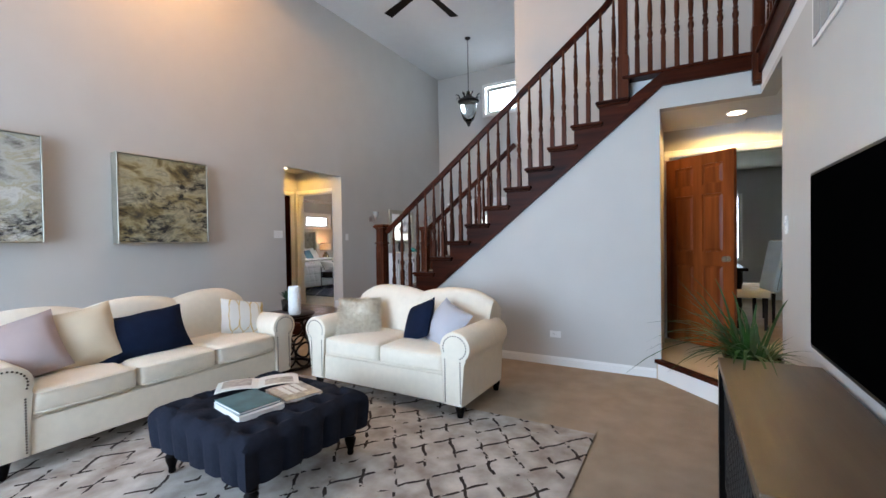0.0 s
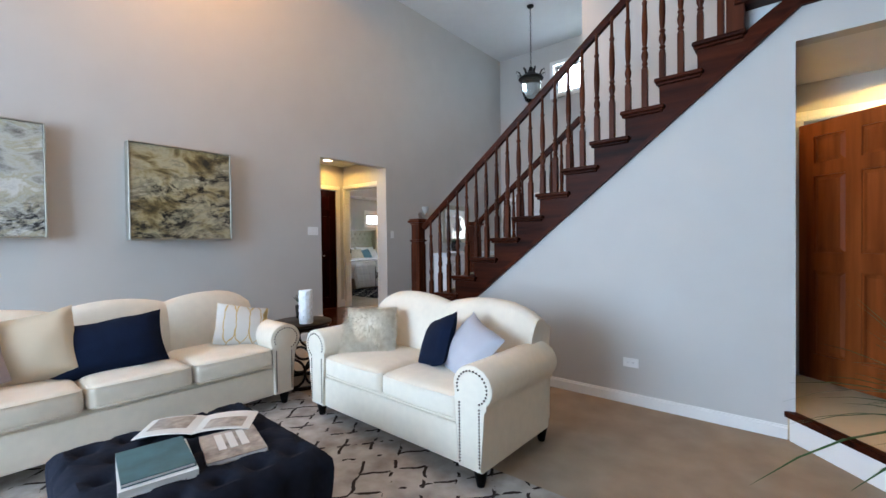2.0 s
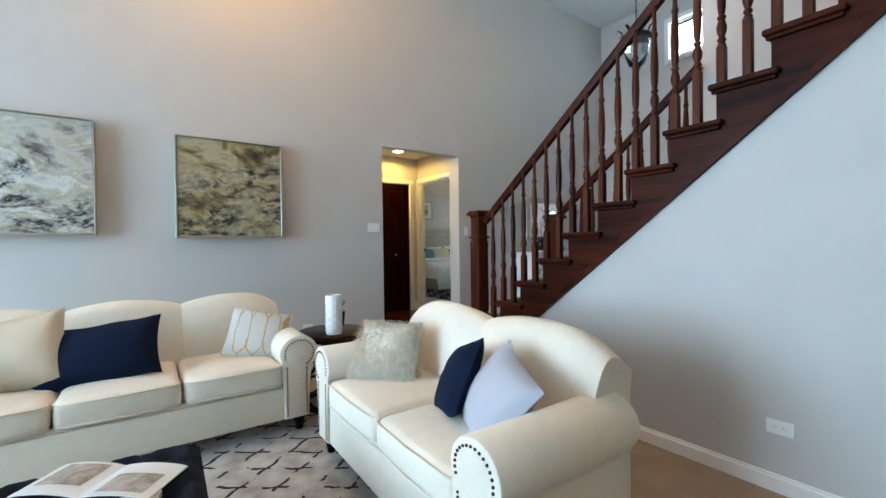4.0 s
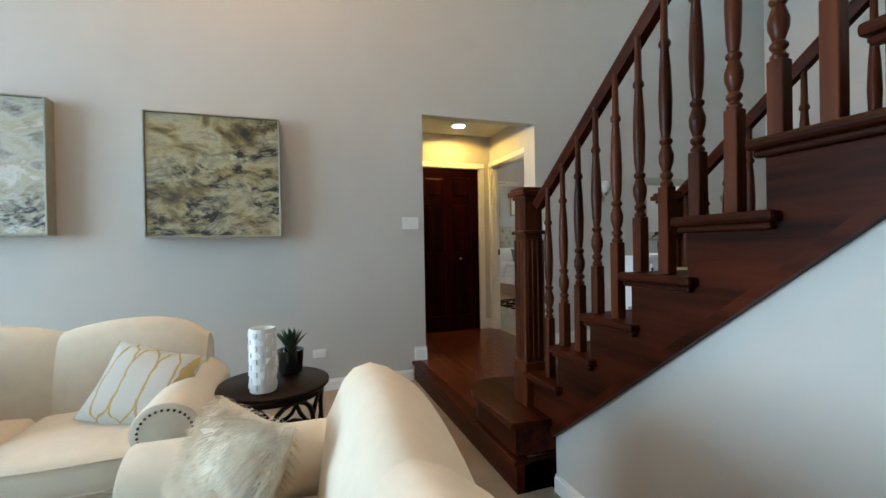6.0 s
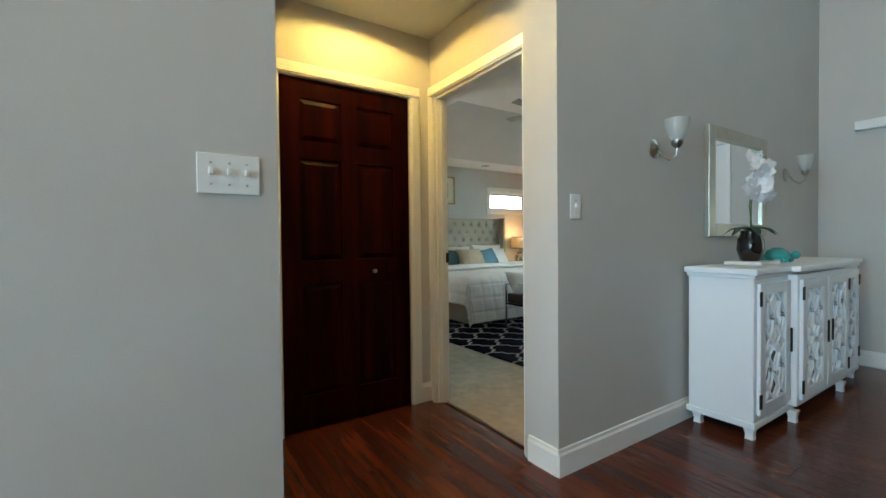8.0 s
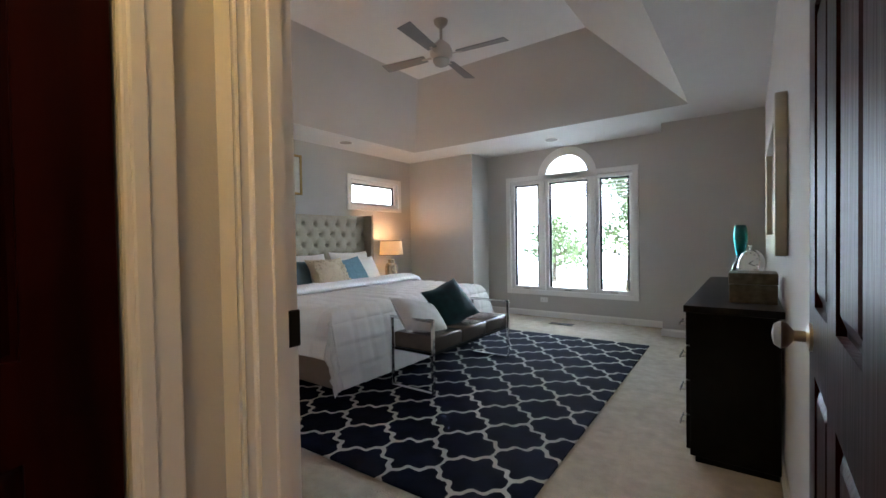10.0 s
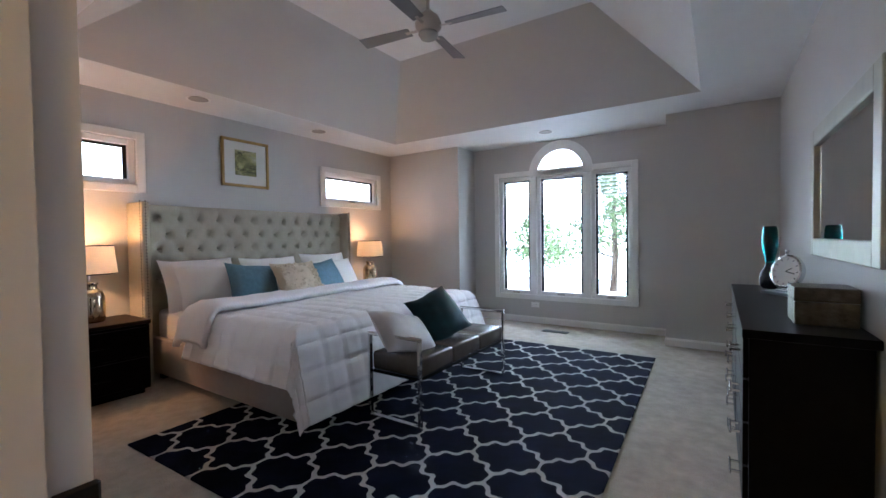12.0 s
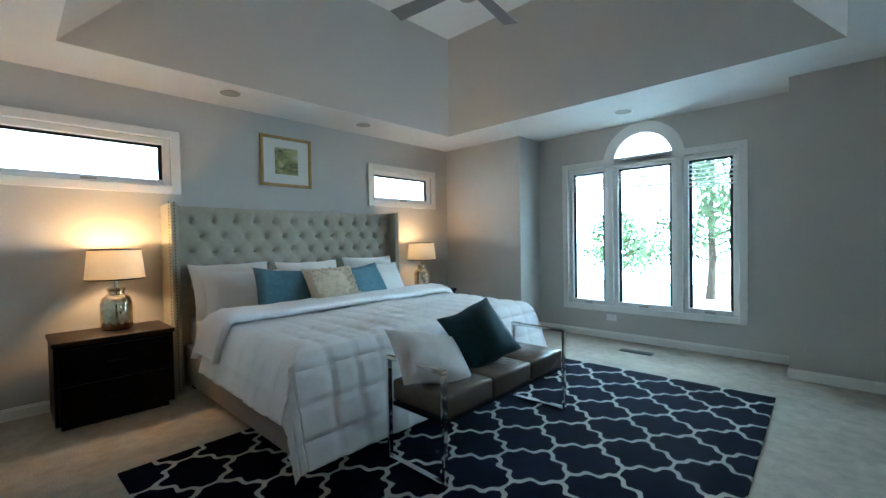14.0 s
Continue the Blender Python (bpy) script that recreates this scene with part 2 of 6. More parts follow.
CERAMIC = mat("white_ceramic", (0.78, 0.78, 0.77), 0.4, var=0.03, bump=0.15, bscale=40)
BLACKCER = mat("black_ceramic", (0.010, 0.009, 0.009), 0.15, coat=0.5)
LEAF = mat("grass_leaf", (0.022, 0.065, 0.009), 0.5, var=0.5, scale=8)
SUCC = mat("succulent_leaf", (0.015, 0.040, 0.018), 0.5, var=0.4, scale=12)
PETAL = mat("orchid_petal", (0.80, 0.78, 0.78), 0.6, var=0.04)
MIRROR = mat("mirror_silver", (0.88, 0.89, 0.89), 0.02, 1.0, var=0.0)
GLASS = glass("clear_glass")
FROST = mat("frosted_glass", (0.62, 0.63, 0.60), 0.35, var=0.02)
FROST.node_tree.nodes["Principled BSDF"].inputs["Alpha"].default_value = 0.5
TEAL = glass("teal_glass", (0.02, 0.30, 0.30), 0.05)
TEALCER = mat("teal_ceramic", (0.05, 0.30, 0.28), 0.15, var=0.3, scale=15, coat=0.5)
SCREEN = mat("screen_glass", (0.001, 0.001, 0.001), 0.5, spec=0.0)
SILVERF = mat("champagne_frame", (0.42, 0.40, 0.33), 0.35, 0.7, var=0.1, scale=12)
MERCURY = mat("mercury_glass", (0.60, 0.50, 0.36), 0.12, 1.0, var=0.25, scale=25, bump=0.1, bscale=30)
SHADE = bpy.data.materials.new("linen_shade")
SHADE.use_nodes = True
_b = SHADE.node_tree.nodes["Principled BSDF"]
_b.inputs["Base Color"].default_value, _b.inputs["Roughness"].default_value = (0.82, 0.78, 0.70, 1), 0.9
_t, _a = SHADE.node_tree.nodes.new("ShaderNodeBsdfTranslucent"), SHADE.node_tree.nodes.new("ShaderNodeMixShader")
_t.inputs[0].default_value, _a.inputs[0].default_value = (0.85, 0.78, 0.64, 1), 0.6
SHADE.node_tree.links.new(_b.outputs[0], _a.inputs[1]), SHADE.node_tree.links.new(_t.outputs[0], _a.inputs[2])
SHADE.node_tree.links.new(_a.outputs[0], SHADE.node_tree.nodes["Material Output"].inputs[0])
UNLIT = mat("unlit_lens", (0.34, 0.32, 0.29), 0.5)
CANGLOW = mat("lamp_lens", (1.0, 0.86, 0.6), 0.5, emit=9.0)
HEAD = mat("tufted_linen", (0.40, 0.36, 0.28), 0.85, var=0.06, scale=25, bump=0.25, bscale=450, spec=0.2)
# headboard linen darkened to paint the shade inside the tufts
BUTTON_SHADE = mat("tuft_shade_linen", (0.05, 0.042, 0.03), 0.85)
QUILT = mat("white_quilt", (0.84, 0.81, 0.80), 0.85, var=0.03, scale=8, bump=0.12, bscale=160, spec=0.15)
SHEET = mat("white_cotton", (0.80, 0.77, 0.74), 0.85, var=0.03, bump=0.1, bscale=200)
BLUEPIL = mat("blue_linen", (0.10, 0.185, 0.235), 0.9, var=0.15, scale=30, bump=0.2, bscale=400)
TEALVEL = mat("dark_teal_velvet", (0.006, 0.022, 0.030), 0.6, second=(0.012, 0.055, 0.07), scale=14, spec=0.2, sheen=0.05)
SATIN = mat("silver_satin", (0.58, 0.54, 0.52), 0.4, var=0.08, scale=10)
LEATHER = mat("grey_leather", (0.085, 0.065, 0.05), 0.24, var=0.1, scale=40, bump=0.12, bscale=300)
BEDBASE = mat("taupe_upholstery", (0.36, 0.29, 0.24), 0.9, var=0.05, scale=25, bump=0.2, bscale=450)
RUG1 = lattice("silver_trellis_rug", (0.27, 0.22, 0.18), (0.60, 0.56, 0.51), (0.045, 0.035, 0.032), 0.23, 0.31, 0.03, 0.05, 0.49)
RUG2 = lattice("navy_trellis_rug", (0.001, 0.0015, 0.005), (0.004, 0.006, 0.022), (0.50, 0.47, 0.43), 0.37, 0.47, 0.085, 0.045, cusp=0.42)
RUNNER = lattice("patterned_runner", (0.36, 0.32, 0.24), (0.46, 0.42, 0.33), (0.10, 0.09, 0.06), 0.2, 0.2, 0.1, 0.07, 0.35)
PAINT1 = painting_mat("gold_marbled_painting", ((0.30, (0.03, 0.024, 0.012)), (0.39, (0.17, 0.125, 0.045)), (0.45, (0.34, 0.28, 0.14)), (0.51, (0.44, 0.39, 0.25)), (0.57, (0.26, 0.235, 0.15)), (0.63, (0.52, 0.48, 0.35)), (0.74, (0.24, 0.18, 0.07))), (0.010, 0.008, 0.006), 3.1)
PAINT2 = painting_mat("grey_marbled_painting", ((0.30, (0.06, 0.06, 0.06)), (0.38, (0.24, 0.23, 0.19)), (0.46, (0.48, 0.48, 0.43)), (0.53, (0.40, 0.37, 0.26)), (0.60, (0.60, 0.60, 0.56)), (0.72, (0.30, 0.30, 0.27))), (0.006, 0.006, 0.008), 8.4)
PRINT = painting_mat("green_leaf_print", ((0.35, (0.10, 0.10, 0.02)), (0.5, (0.40, 0.38, 0.14)), (0.65, (0.62, 0.60, 0.45))), (0.06, 0.06, 0.01), 5.2, 0.3, 2.6)
PAPER = mat("paper", (0.72, 0.70, 0.66), 0.6, var=0.03)
PHOTO = mat("printed_photo", (0.16, 0.13, 0.11), 0.35, second=(0.55, 0.48, 0.40), scale=26)
COVER = mat("teal_book_cover", (0.05, 0.13, 0.15), 0.4, var=0.4, scale=10)
INK = mat("grey_ink", (0.25, 0.25, 0.25), 0.6)
GRASS = mat("lawn", (0.07, 0.13, 0.03), 0.95, var=0.4, scale=3)
BARK = mat("bark", (0.09, 0.065, 0.045), 0.95, var=0.3, bump=0.6, bscale=30)
# pale colour puts the glare of sunlit ground into the surface
PALE_GROUND = mat("overexposed_ground", (0.55, 0.54, 0.52), 0.9, var=0.08, bump=0.2)
FOLIAGE = mat("tree_leaf", (0.12, 0.17, 0.06), 0.6, var=0.5, scale=2)
# emission stands in for daylight; the west one is dimmer to light less
OUTSIDE = glow("glowing_haze", (0.80, 0.92, 1.0), 46.0, (0.30, 0.50, 0.14))
OUTSIDE_W = glow("dim_glowing_haze", (0.82, 0.93, 1.0), 11.0, (0.55, 0.75, 0.40))


# ---- building helpers ----
def part(name, bm, material, parent=None, label="", smooth=False):
    me = bpy.data.meshes.new(name)
    bmesh.ops.recalc_face_normals(bm, faces=bm.faces[:])
    bm.to_mesh(me)
    bm.free()
    me.materials.append(material)
    if smooth:
        for p in me.polygons:
            p.use_smooth = True
        me.set_sharp_from_angle(angle=radians(40))
    ob = new(name, me)
    if parent:
        ob.parent = parent
    if label:
        ob["label"] = label
    return ob


def thing(name, label, category, x=0, y=0, z=0, rz=0, group="", kind=""):
    ob = new(name)
    ob.empty_display_size = 0.1
    ob.matrix_world = pose(x, y, z, 0, 0, rz)
    return tagged(ob, label, category, group, kind)


def setting(name, bm, material, label, category="", smooth=False):
    return tagged(part(name, bm, material, smooth=smooth), label, category or name.split("_")[0], kind="structure")


def box(x0, x1, y0, y1, z0, z1, bevel=0.0, seg=2, bm=None):
    own = bmesh.new()
    g = bmesh.ops.create_cube(own, size=1)
    for v in g["verts"]:
        v.co = Vector(((x0 + x1) / 2 + v.co.x * (x1 - x0), (y0 + y1) / 2 + v.co.y * (y1 - y0), (z0 + z1) / 2 + v.co.z * (z1 - z0)))
    if bevel:
        bmesh.ops.bevel(own, geom=own.edges[:], offset=bevel, segments=seg, profile=0.5, affect="EDGES")
    return join(bm, own)


def join(bm, own, m=None):
    if m is not None:
        bmesh.ops.transform(own, matrix=m, verts=own.verts[:])
    if bm is None:
        return own
    tmp = bpy.data.meshes.new("tmp")
    own.to_mesh(tmp)
    own.free()
    bm.from_mesh(tmp)
    bpy.data.meshes.remove(tmp)
    return bm


def cyl(r0, r1, h, seg=16, m=None, bm=None):
    """A tapered cylinder standing on z = 0."""
    own = bmesh.new()
    bmesh.ops.create_cone(own, cap_ends=True, segments=seg, radius1=r0, radius2=r1, depth=h)
    bmesh.ops.translate(own, vec=(0, 0, h / 2), verts=own.verts[:])
    return join(bm, own, m)


def rod(a, b, r, seg=8, bm=None):
    a, b = Vector(a), Vector(b)
    m = Matrix.Translation(a) @ (b - a).to_track_quat("Z", "Y").to_matrix().to_4x4()
    return cyl(r, r, (b - a).length, seg, m, bm)


def lathe(profile, seg=16, m=None, bm=None, closed=True):
    """A turned shape from (radius, height) pairs."""
    own = bmesh.new()
    rings = []
    for r, z in profile:
        rings.append([own.verts.new((r * math.cos(2 * math.pi * i / seg), r * math.sin(2 * math.pi * i / seg), z)) for i in range(seg)])
    for a, b in zip(rings, rings[1:]):
        for i in range(seg):
            own.faces.new((a[i], a[(i + 1) % seg], b[(i + 1) % seg], b[i]))
    if closed:
        own.faces.new(rings[0][::-1]), own.faces.new(rings[-1])
    return join(bm, own, m)


def prism(points, axis, lo, hi, bevel=0.0, bm=None, seg=2):
    """A polygon in a plane (points are the other two axes in order), extruded along axis."""
    own = bmesh.new()

    def at(p, w):
        q = list(p)
        q.insert(axis, w)
        return q
    a = [own.verts.new(at(p, lo)) for p in points]
    b = [own.verts.new(at(p, hi)) for p in points]
    own.faces.new(a), own.faces.new(b[::-1])
    for i in range(len(points)):
        j = (i + 1) % len(points)
        own.faces.new((a[j], a[i], b[i], b[j]))
    if bevel:
        bmesh.ops.bevel(own, geom=own.edges[:], offset=bevel, segments=seg, profile=0.5, affect="EDGES")
    return join(bm, own)


def tube(points, r, seg=8, bm=None, flat=None):
    """A pipe along a line of points."""
    own = bmesh.new()
    pts = [Vector(p) for p in points]
    rings = []
    for i, p in enumerate(pts):
        d = (pts[min(i + 1, len(pts) - 1)] - pts[max(i - 1, 0)]).normalized()
        q = d.to_track_quat("Z", "Y")
        rr = r[i] if isinstance(r, (list, tuple)) else r
        rings.append([own.verts.new(p + q @ Vector((rr * math.cos(2 * math.pi * k / seg), rr * (flat or 1) * math.sin(2 * math.pi * k / seg), 0))) for k in range(seg)])
    for a, b in zip(rings, rings[1:]):
        for k in range(seg):
            own.faces.new((a[k], a[(k + 1) % seg], b[(k + 1) % seg], b[k]))
    own.faces.new(rings[0][::-1]), own.faces.new(rings[-1])
    return join(bm, own)


def ball(r, m=None, bm=None, sub=2):
    own = bmesh.new()
    bmesh.ops.create_icosphere(own, subdivisions=sub, radius=r)
    return join(bm, own, m)


def pillow_bm(w, h, t, n=14, seed=0):
    """A stuffed square cushion lying in x and z, thick along y, with pinched corners and creases."""
    bm = bmesh.new()
    sides = []
    for s in (1, -1):
        g = []
        for i in range(n + 1):
            row = []
            for j in range(n + 1):
                u, v = 2 * i / n - 1, 2 * j / n - 1
                x = u * w / 2 * (1 - 0.07 * (1 - v * v))
                z = v * h / 2 * (1 - 0.07 * (1 - u * u))
                k = max(0.0, (1 - u ** 2) * (1 - v ** 2)) ** 0.42
                crease = 0.06 * noise.noise((u * 2.2 + seed, v * 2.2, s * 3)) * k
                row.append(bm.verts.new((x, s * t / 2 * k * (1 + crease * 2), z + 0.012 * noise.noise((x * 6 + seed, z * 6, 1)))))
            g.append(row)
        for i in range(n):
            for j in range(n):
                bm.faces.new((g[i][j], g[i + 1][j], g[i + 1][j + 1], g[i][j + 1]))
        sides.append(g)
    bmesh.ops.remove_doubles(bm, verts=bm.verts[:], dist=0.004)
    return bm


def cushion(name, label, x, y, z, w, h, t, material, rz=0, tilt=18, roll=0, seed=0, group=""):
    """A throw pillow leaning back; its bottom edge rests at z."""
    ob = part("throw_pillow" if not name else name, pillow_bm(w, h, t, seed=seed), material, smooth=True)
    ob.matrix_world = pose(x, y, z + h / 2 * math.cos(radians(tilt)) * 0.97, 0, 0, rz) @ pose(0, 0, 0, -tilt, roll, 0)
    return tagged(ob, label, "pillow", group)


# ---- large structure ----
R = 0.18           # raised floor
TOP = 5.36         # ceiling of the tall rooms
HALL = 2.685
BED = 2.66         # bedroom ceiling

# grounds and floors
setting("ground", box(-60, 60, -60, 60, -0.6, -0.5), GRASS, "green lawn round the house", "ground")
# added pale sheet, so the ground reads blown out through the windows
setting("pavement", box(-19, 4, 10.75, 23, -0.5, -0.49), PALE_GROUND, "pale sheet behind the house imitating overexposed sunlit ground", "pavement")
setting("floor_living", box(-5.0, 0.86, -4.0, 3.86, -0.12, 0.0), CARPET, "beige cut-pile carpet of the sunken living room", "floor")
setting("floor_bedroom", box(-10.05, -5.223, 5.09, 10.57, -0.1, R), CARPET2, "beige plush carpet of the bedroom", "floor")
setting("floor_dining", box(-1.6, 4.0, 5.0, 9.0, -0.1, R), CARPET, "beige carpet of the dining room", "floor")
setting("floor_passage", prism([(0.05, 3.86), (0.86, 3.0), (4.0, 3.0), (4.0, 5.0), (0.05, 5.0)], 2, -0.1, R - 0.004), PASSAGE, "beige raised floor of the passage", "floor")
setting("floor_nosing", prism([(0.03, 3.85), (0.84, 2.985), (0.88, 3.03), (0.09, 3.88)], 2, R - 0.035, R + 0.004, 0.006), OAK_X, "stained oak nosing along the passage step", "trim")
setting("baseboard_step", prism([(0.06, 3.835), (0.85, 2.99), (0.87, 3.01), (0.08, 3.857)], 2, 0.0, R - 0.035), TRIM, "white painted riser of the passage step", "trim")

# living room walls
setting("wall_west", box(-5.12, -5.0, -4.0, 3.77, -0.1, TOP), WALL, "tall pale greige painted wall behind the sofa", "wall")
setting("wall_west_foyer", box(-5.22, -5.0, 5.0, 8.5, -0.1, TOP), WALL, "pale greige painted foyer wall", "wall")
setting("wall_west_lintel", box(-5.12, -5.0, 3.77, 5.0, 2.53, TOP), WALL, "greige wall over the hallway opening", "wall")
wb = box(-5.12, 4.0, -4.15, -4.0, -0.1, 0.4)
box(-5.12, -4.4, -4.15, -4.0, 0.4, 5.36, bm=wb), box(-0.8, 4.0, -4.15, -4.0, 0.4, 5.36, bm=wb)
box(-4.4, -0.8, -4.15, -4.0, 3.2, 3.5, bm=wb), box(-4.4, -0.8, -4.15, -4.0, 4.9, 5.36, bm=wb)
setting("wall_south", wb, WALL, "greige wall with tall windows", "wall")
setting("wall_east", box(0.86, 0.98, -4.0, 3.0, -0.1, 2.60), WALL, "pale greige wall behind the television", "wall")
setting("wall_east_lintel", box(0.86, 0.98, 3.0, 3.98, 2.555, 2.60), WALL, "greige lintel over the passage corner", "wall")
setting("floor_loft", box(0.86, 4.0, -4.0, 8.5, 2.60, 2.90), CEIL, "loft floor over the passage", "ceiling")
setting("floor_balcony", box(-0.2, 0.855, 3.98, 4.9, 2.565, 2.90), CEIL, "balcony floor at the top of the stairs", "ceiling")
setting("wall_loft", box(4.0, 4.12, -4.15, 9.0, -0.1, TOP), WALL, "greige back wall of the loft", "wall")
setting("ceiling_living", box(-5.12, 4.12, -4.15, 8.6, TOP, TOP + 0.1), CEIL, "white flat ceiling of the tall room", "ceiling")
# wall under the stairs with the passage opening cut out of its outline
setting("wall_stairs", prism([(-2.98, -0.1), (0.09, -0.1), (0.09, 2.555), (0.86, 2.555), (0.86, 2.79), (0.10, 2.79), (-0.14, 2.62), (-2.98, 0.335)], 1, 3.86, 3.975), WALL, "pale greige wall under the stairs", "wall")
setting("wall_under_stairs", box(-0.01, 0.09, 3.975, 4.9, 0.0, 2.56), WALL, "greige side wall of the passage", "wall")
sw_ = box(-1.70, 0.14, 4.9, 5.02, -0.1, TOP)
box(0.14, 1.36, 4.9, 5.02, 2.26, TOP, bm=sw_), box(1.36, 4.0, 4.9, 5.02, -0.1, TOP, bm=sw_)
setting("wall_stair_back", sw_, WALL, "greige wall behind the stairs with the dining room doorway", "wall")
setting("wall_foyer_east", box(-1.70, -1.58, 5.02, 8.5, -0.1, TOP), WALL, "greige side wall of the foyer", "wall")
fb = box(-5.22, -4.25, 8.5, 8.65, -0.1, TOP)
box(-4.25, -3.25, 8.5, 8.65, 2.35, 4.25, bm=fb), box(-3.25, -1.58, 8.5, 8.65, -0.1, 4.25, bm=fb)
box(-4.25, -3.78, 8.5, 8.65, 4.25, TOP, bm=fb), box(-3.78, -2.72, 8.5, 8.65, 4.98, TOP, bm=fb), box(-2.72, -1.58, 8.5, 8.65, 4.25, TOP, bm=fb)
setting("wall_north_foyer", fb, WALL, "greige entrance wall with a high window", "wall")

# hallway to the bedroom
setting("wall_hall_south", box(-6.30, -5.12, 3.65, 3.77, -0.1, HALL), WALL, "greige side wall of the small hallway", "wall")
hw = box(-6.30, -6.16, 3.77, 4.02, -0.1, HALL)
box(-6.30, -6.16, 4.86, 5.03, -0.1, HALL, bm=hw), box(-6.30, -6.16, 4.02, 4.86, 2.25, HALL, bm=hw)
setting("wall_hall_west", hw, WALL, "greige wall with a closet door", "wall")
hb = box(-10.2, -6.085, 5.03, 5.11, -0.1, 3.6)
box(-5.24, -5.22, 5.03, 5.11, -0.1, 3.6, bm=hb), box(-6.085, -5.24, 5.03, 5.11, 2.27, 3.6, bm=hb)
setting("wall_bedroom_south", hb, WALL, "greige wall with the bedroom doorway", "wall")
setting("ceiling_hall", box(-6.30, -5.12, 3.68, 5.03, HALL, HALL + 0.08), CEIL, "white ceiling of the small hallway", "ceiling")
# unseen back and floor, added to stop daylight leaking round the closet door
setting("wall_closet_back", box(-6.30, -6.24, 4.02, 4.86, -0.1, 2.25), WALL, "unseen sheet behind the closed closet door that blocks outside light", "wall")
setting("floor_closet", box(-6.24, -6.161, 3.78, 5.02, -0.1, R), OAK_X, "unseen floor strip behind the closet door that blocks outside light", "floor")

# bedroom
def wall_with_holes(axis, lo, hi, u0, u1, z0, z1, holes):
    """A straight wall with rectangular holes (u0, u1, z0, z1)."""
    us = sorted({u0, u1, *[h[0] for h in holes], *[h[1] for h in holes]})
    bm = bmesh.new()
    for a, b in zip(us, us[1:]):
        cuts = sorted((h[2], h[3]) for h in holes if h[0] <= a and h[1] >= b)
        z = z0
        for c, d in cuts + [(z1, z1)]:
            if c > z:
                if axis == 0:
                    box(lo, hi, a, b, z, c, bm=bm)
                else:
                    box(a, b, lo, hi, z, c, bm=bm)
            z = d
    bmesh.ops.remove_doubles(bm, verts=bm.verts[:], dist=1e-5)
    return bm


setting("wall_bedroom_west", wall_with_holes(0, -10.2, -10.05, 5.11, 10.7, -0.1, 3.6, [(5.55, 6.64, 1.88, 2.28), (8.77, 9.78, 1.88, 2.26)]), WALL, "greige wall behind the bed with two high windows", "wall")
bn = box(-10.2, -8.80, 10.10, 10.69, -0.1, BED + 0.1)
setting("wall_bedroom_north", bn, WALL, "greige wall beside the window bay", "wall")
setting("wall_bedroom_north_east", box(-6.20, -5.223, 10.10, 10.69, -0.1, BED + 0.1), WALL, "greige wall beside the window bay", "wall")
bw = wall_with_holes(1, 10.57, 10.69, -8.80, -6.20, -0.1, 2.22, [(-8.39, -6.61, 0.57, 2.22)])
arch = [(-8.80, 2.22), (-7.88, 2.22)] + [(-7.50 - 0.38 * math.cos(math.pi * i / 20), 2.22 + 0.37 * math.sin(math.pi * i / 20)) for i in range(1, 20)] + [(-7.12, 2.22), (-6.20, 2.22), (-6.20, BED + 0.1), (-8.80, BED + 0.1)]
prism(arch, 1, 10.57, 10.69, bm=bw)
setting("wall_window_bay", bw, WALL, "greige bay wall with an arched triple window", "wall")
setting("wall_bedroom_east", box(-5.24, -5.223, 5.11, 10.10, -0.1, BED + 0.1), WALL, "greige wall behind the dresser", "wall")
# ceiling with a sloped tray
x0, x1, y0, y1 = -9.43, -5.86, 5.89, 9.49
cb = box(-10.2, x0, 5.1, 10.69, BED, BED + 0.05)
box(x1, -5.12, 5.1, 10.69, BED, BED + 0.05, bm=cb), box(x0, x1, 5.1, y0, BED, BED + 0.05, bm=cb), box(x0, x1, y1, 10.69, BED, BED + 0.05, bm=cb)
setting("ceiling_bedroom", cb, CEIL, "white bedroom ceiling round a tray", "ceiling")
UX0, UX1, UY0, UY1, UZ = -8.67, -6.62, 6.69, 8.68, 3.33
tb = bmesh.new()
lo_ = [tb.verts.new(p) for p in ((x0, y0, BED + 0.002), (x1, y0, BED + 0.002), (x1, y1, BED + 0.002), (x0, y1, BED + 0.002))]
up_ = [tb.verts.new(p) for p in ((UX0, UY0, UZ), (UX1, UY0, UZ), (UX1, UY1, UZ), (UX0, UY1, UZ))]
lo2 = [tb.verts.new((v.co.x + (0.06 if v.co.x > -7.5 else -0.06), v.co.y + (0.06 if v.co.y > 7.6 else -0.06), v.co.z + 0.06)) for v in lo_]
up2 = [tb.verts.new((v.co.x, v.co.y, v.co.z + 0.08)) for v in up_]
for i in range(4):
    j = (i + 1) % 4
    tb.faces.new((lo_[i], lo_[j], up_[j], up_[i])), tb.faces.new((lo2[i], lo2[j], up2[j], up2[i])), tb.faces.new((lo_[i], lo_[j], lo2[j], lo2[i])), tb.faces.new((up_[i], up_[j], up2[j], up2[i]))
setting("ceiling_tray", tb, WALL, "greige sloped sides of the tray ceiling", "ceiling")
setting("ceiling_tray_top", box(UX0 - 0.02, UX1 + 0.02, UY0 - 0.02, UY1 + 0.02, UZ + 0.001, UZ + 0.05), CEIL, "white top of the tray ceiling", "ceiling")

# dining room
setting("wall_dining_north", wall_with_holes(1, 9.0, 9.12, -1.6, 4.0, -0.1, 2.9, [(0.2, 1.25, 0.9, 2.15)]), WALL, "grey dining room wall with a window", "wall")
setting("ceiling_dining", box(-1.58, 4.0, 5.02, 9.0, 2.595, 2.599), CEIL, "white dining room ceiling", "ceiling")
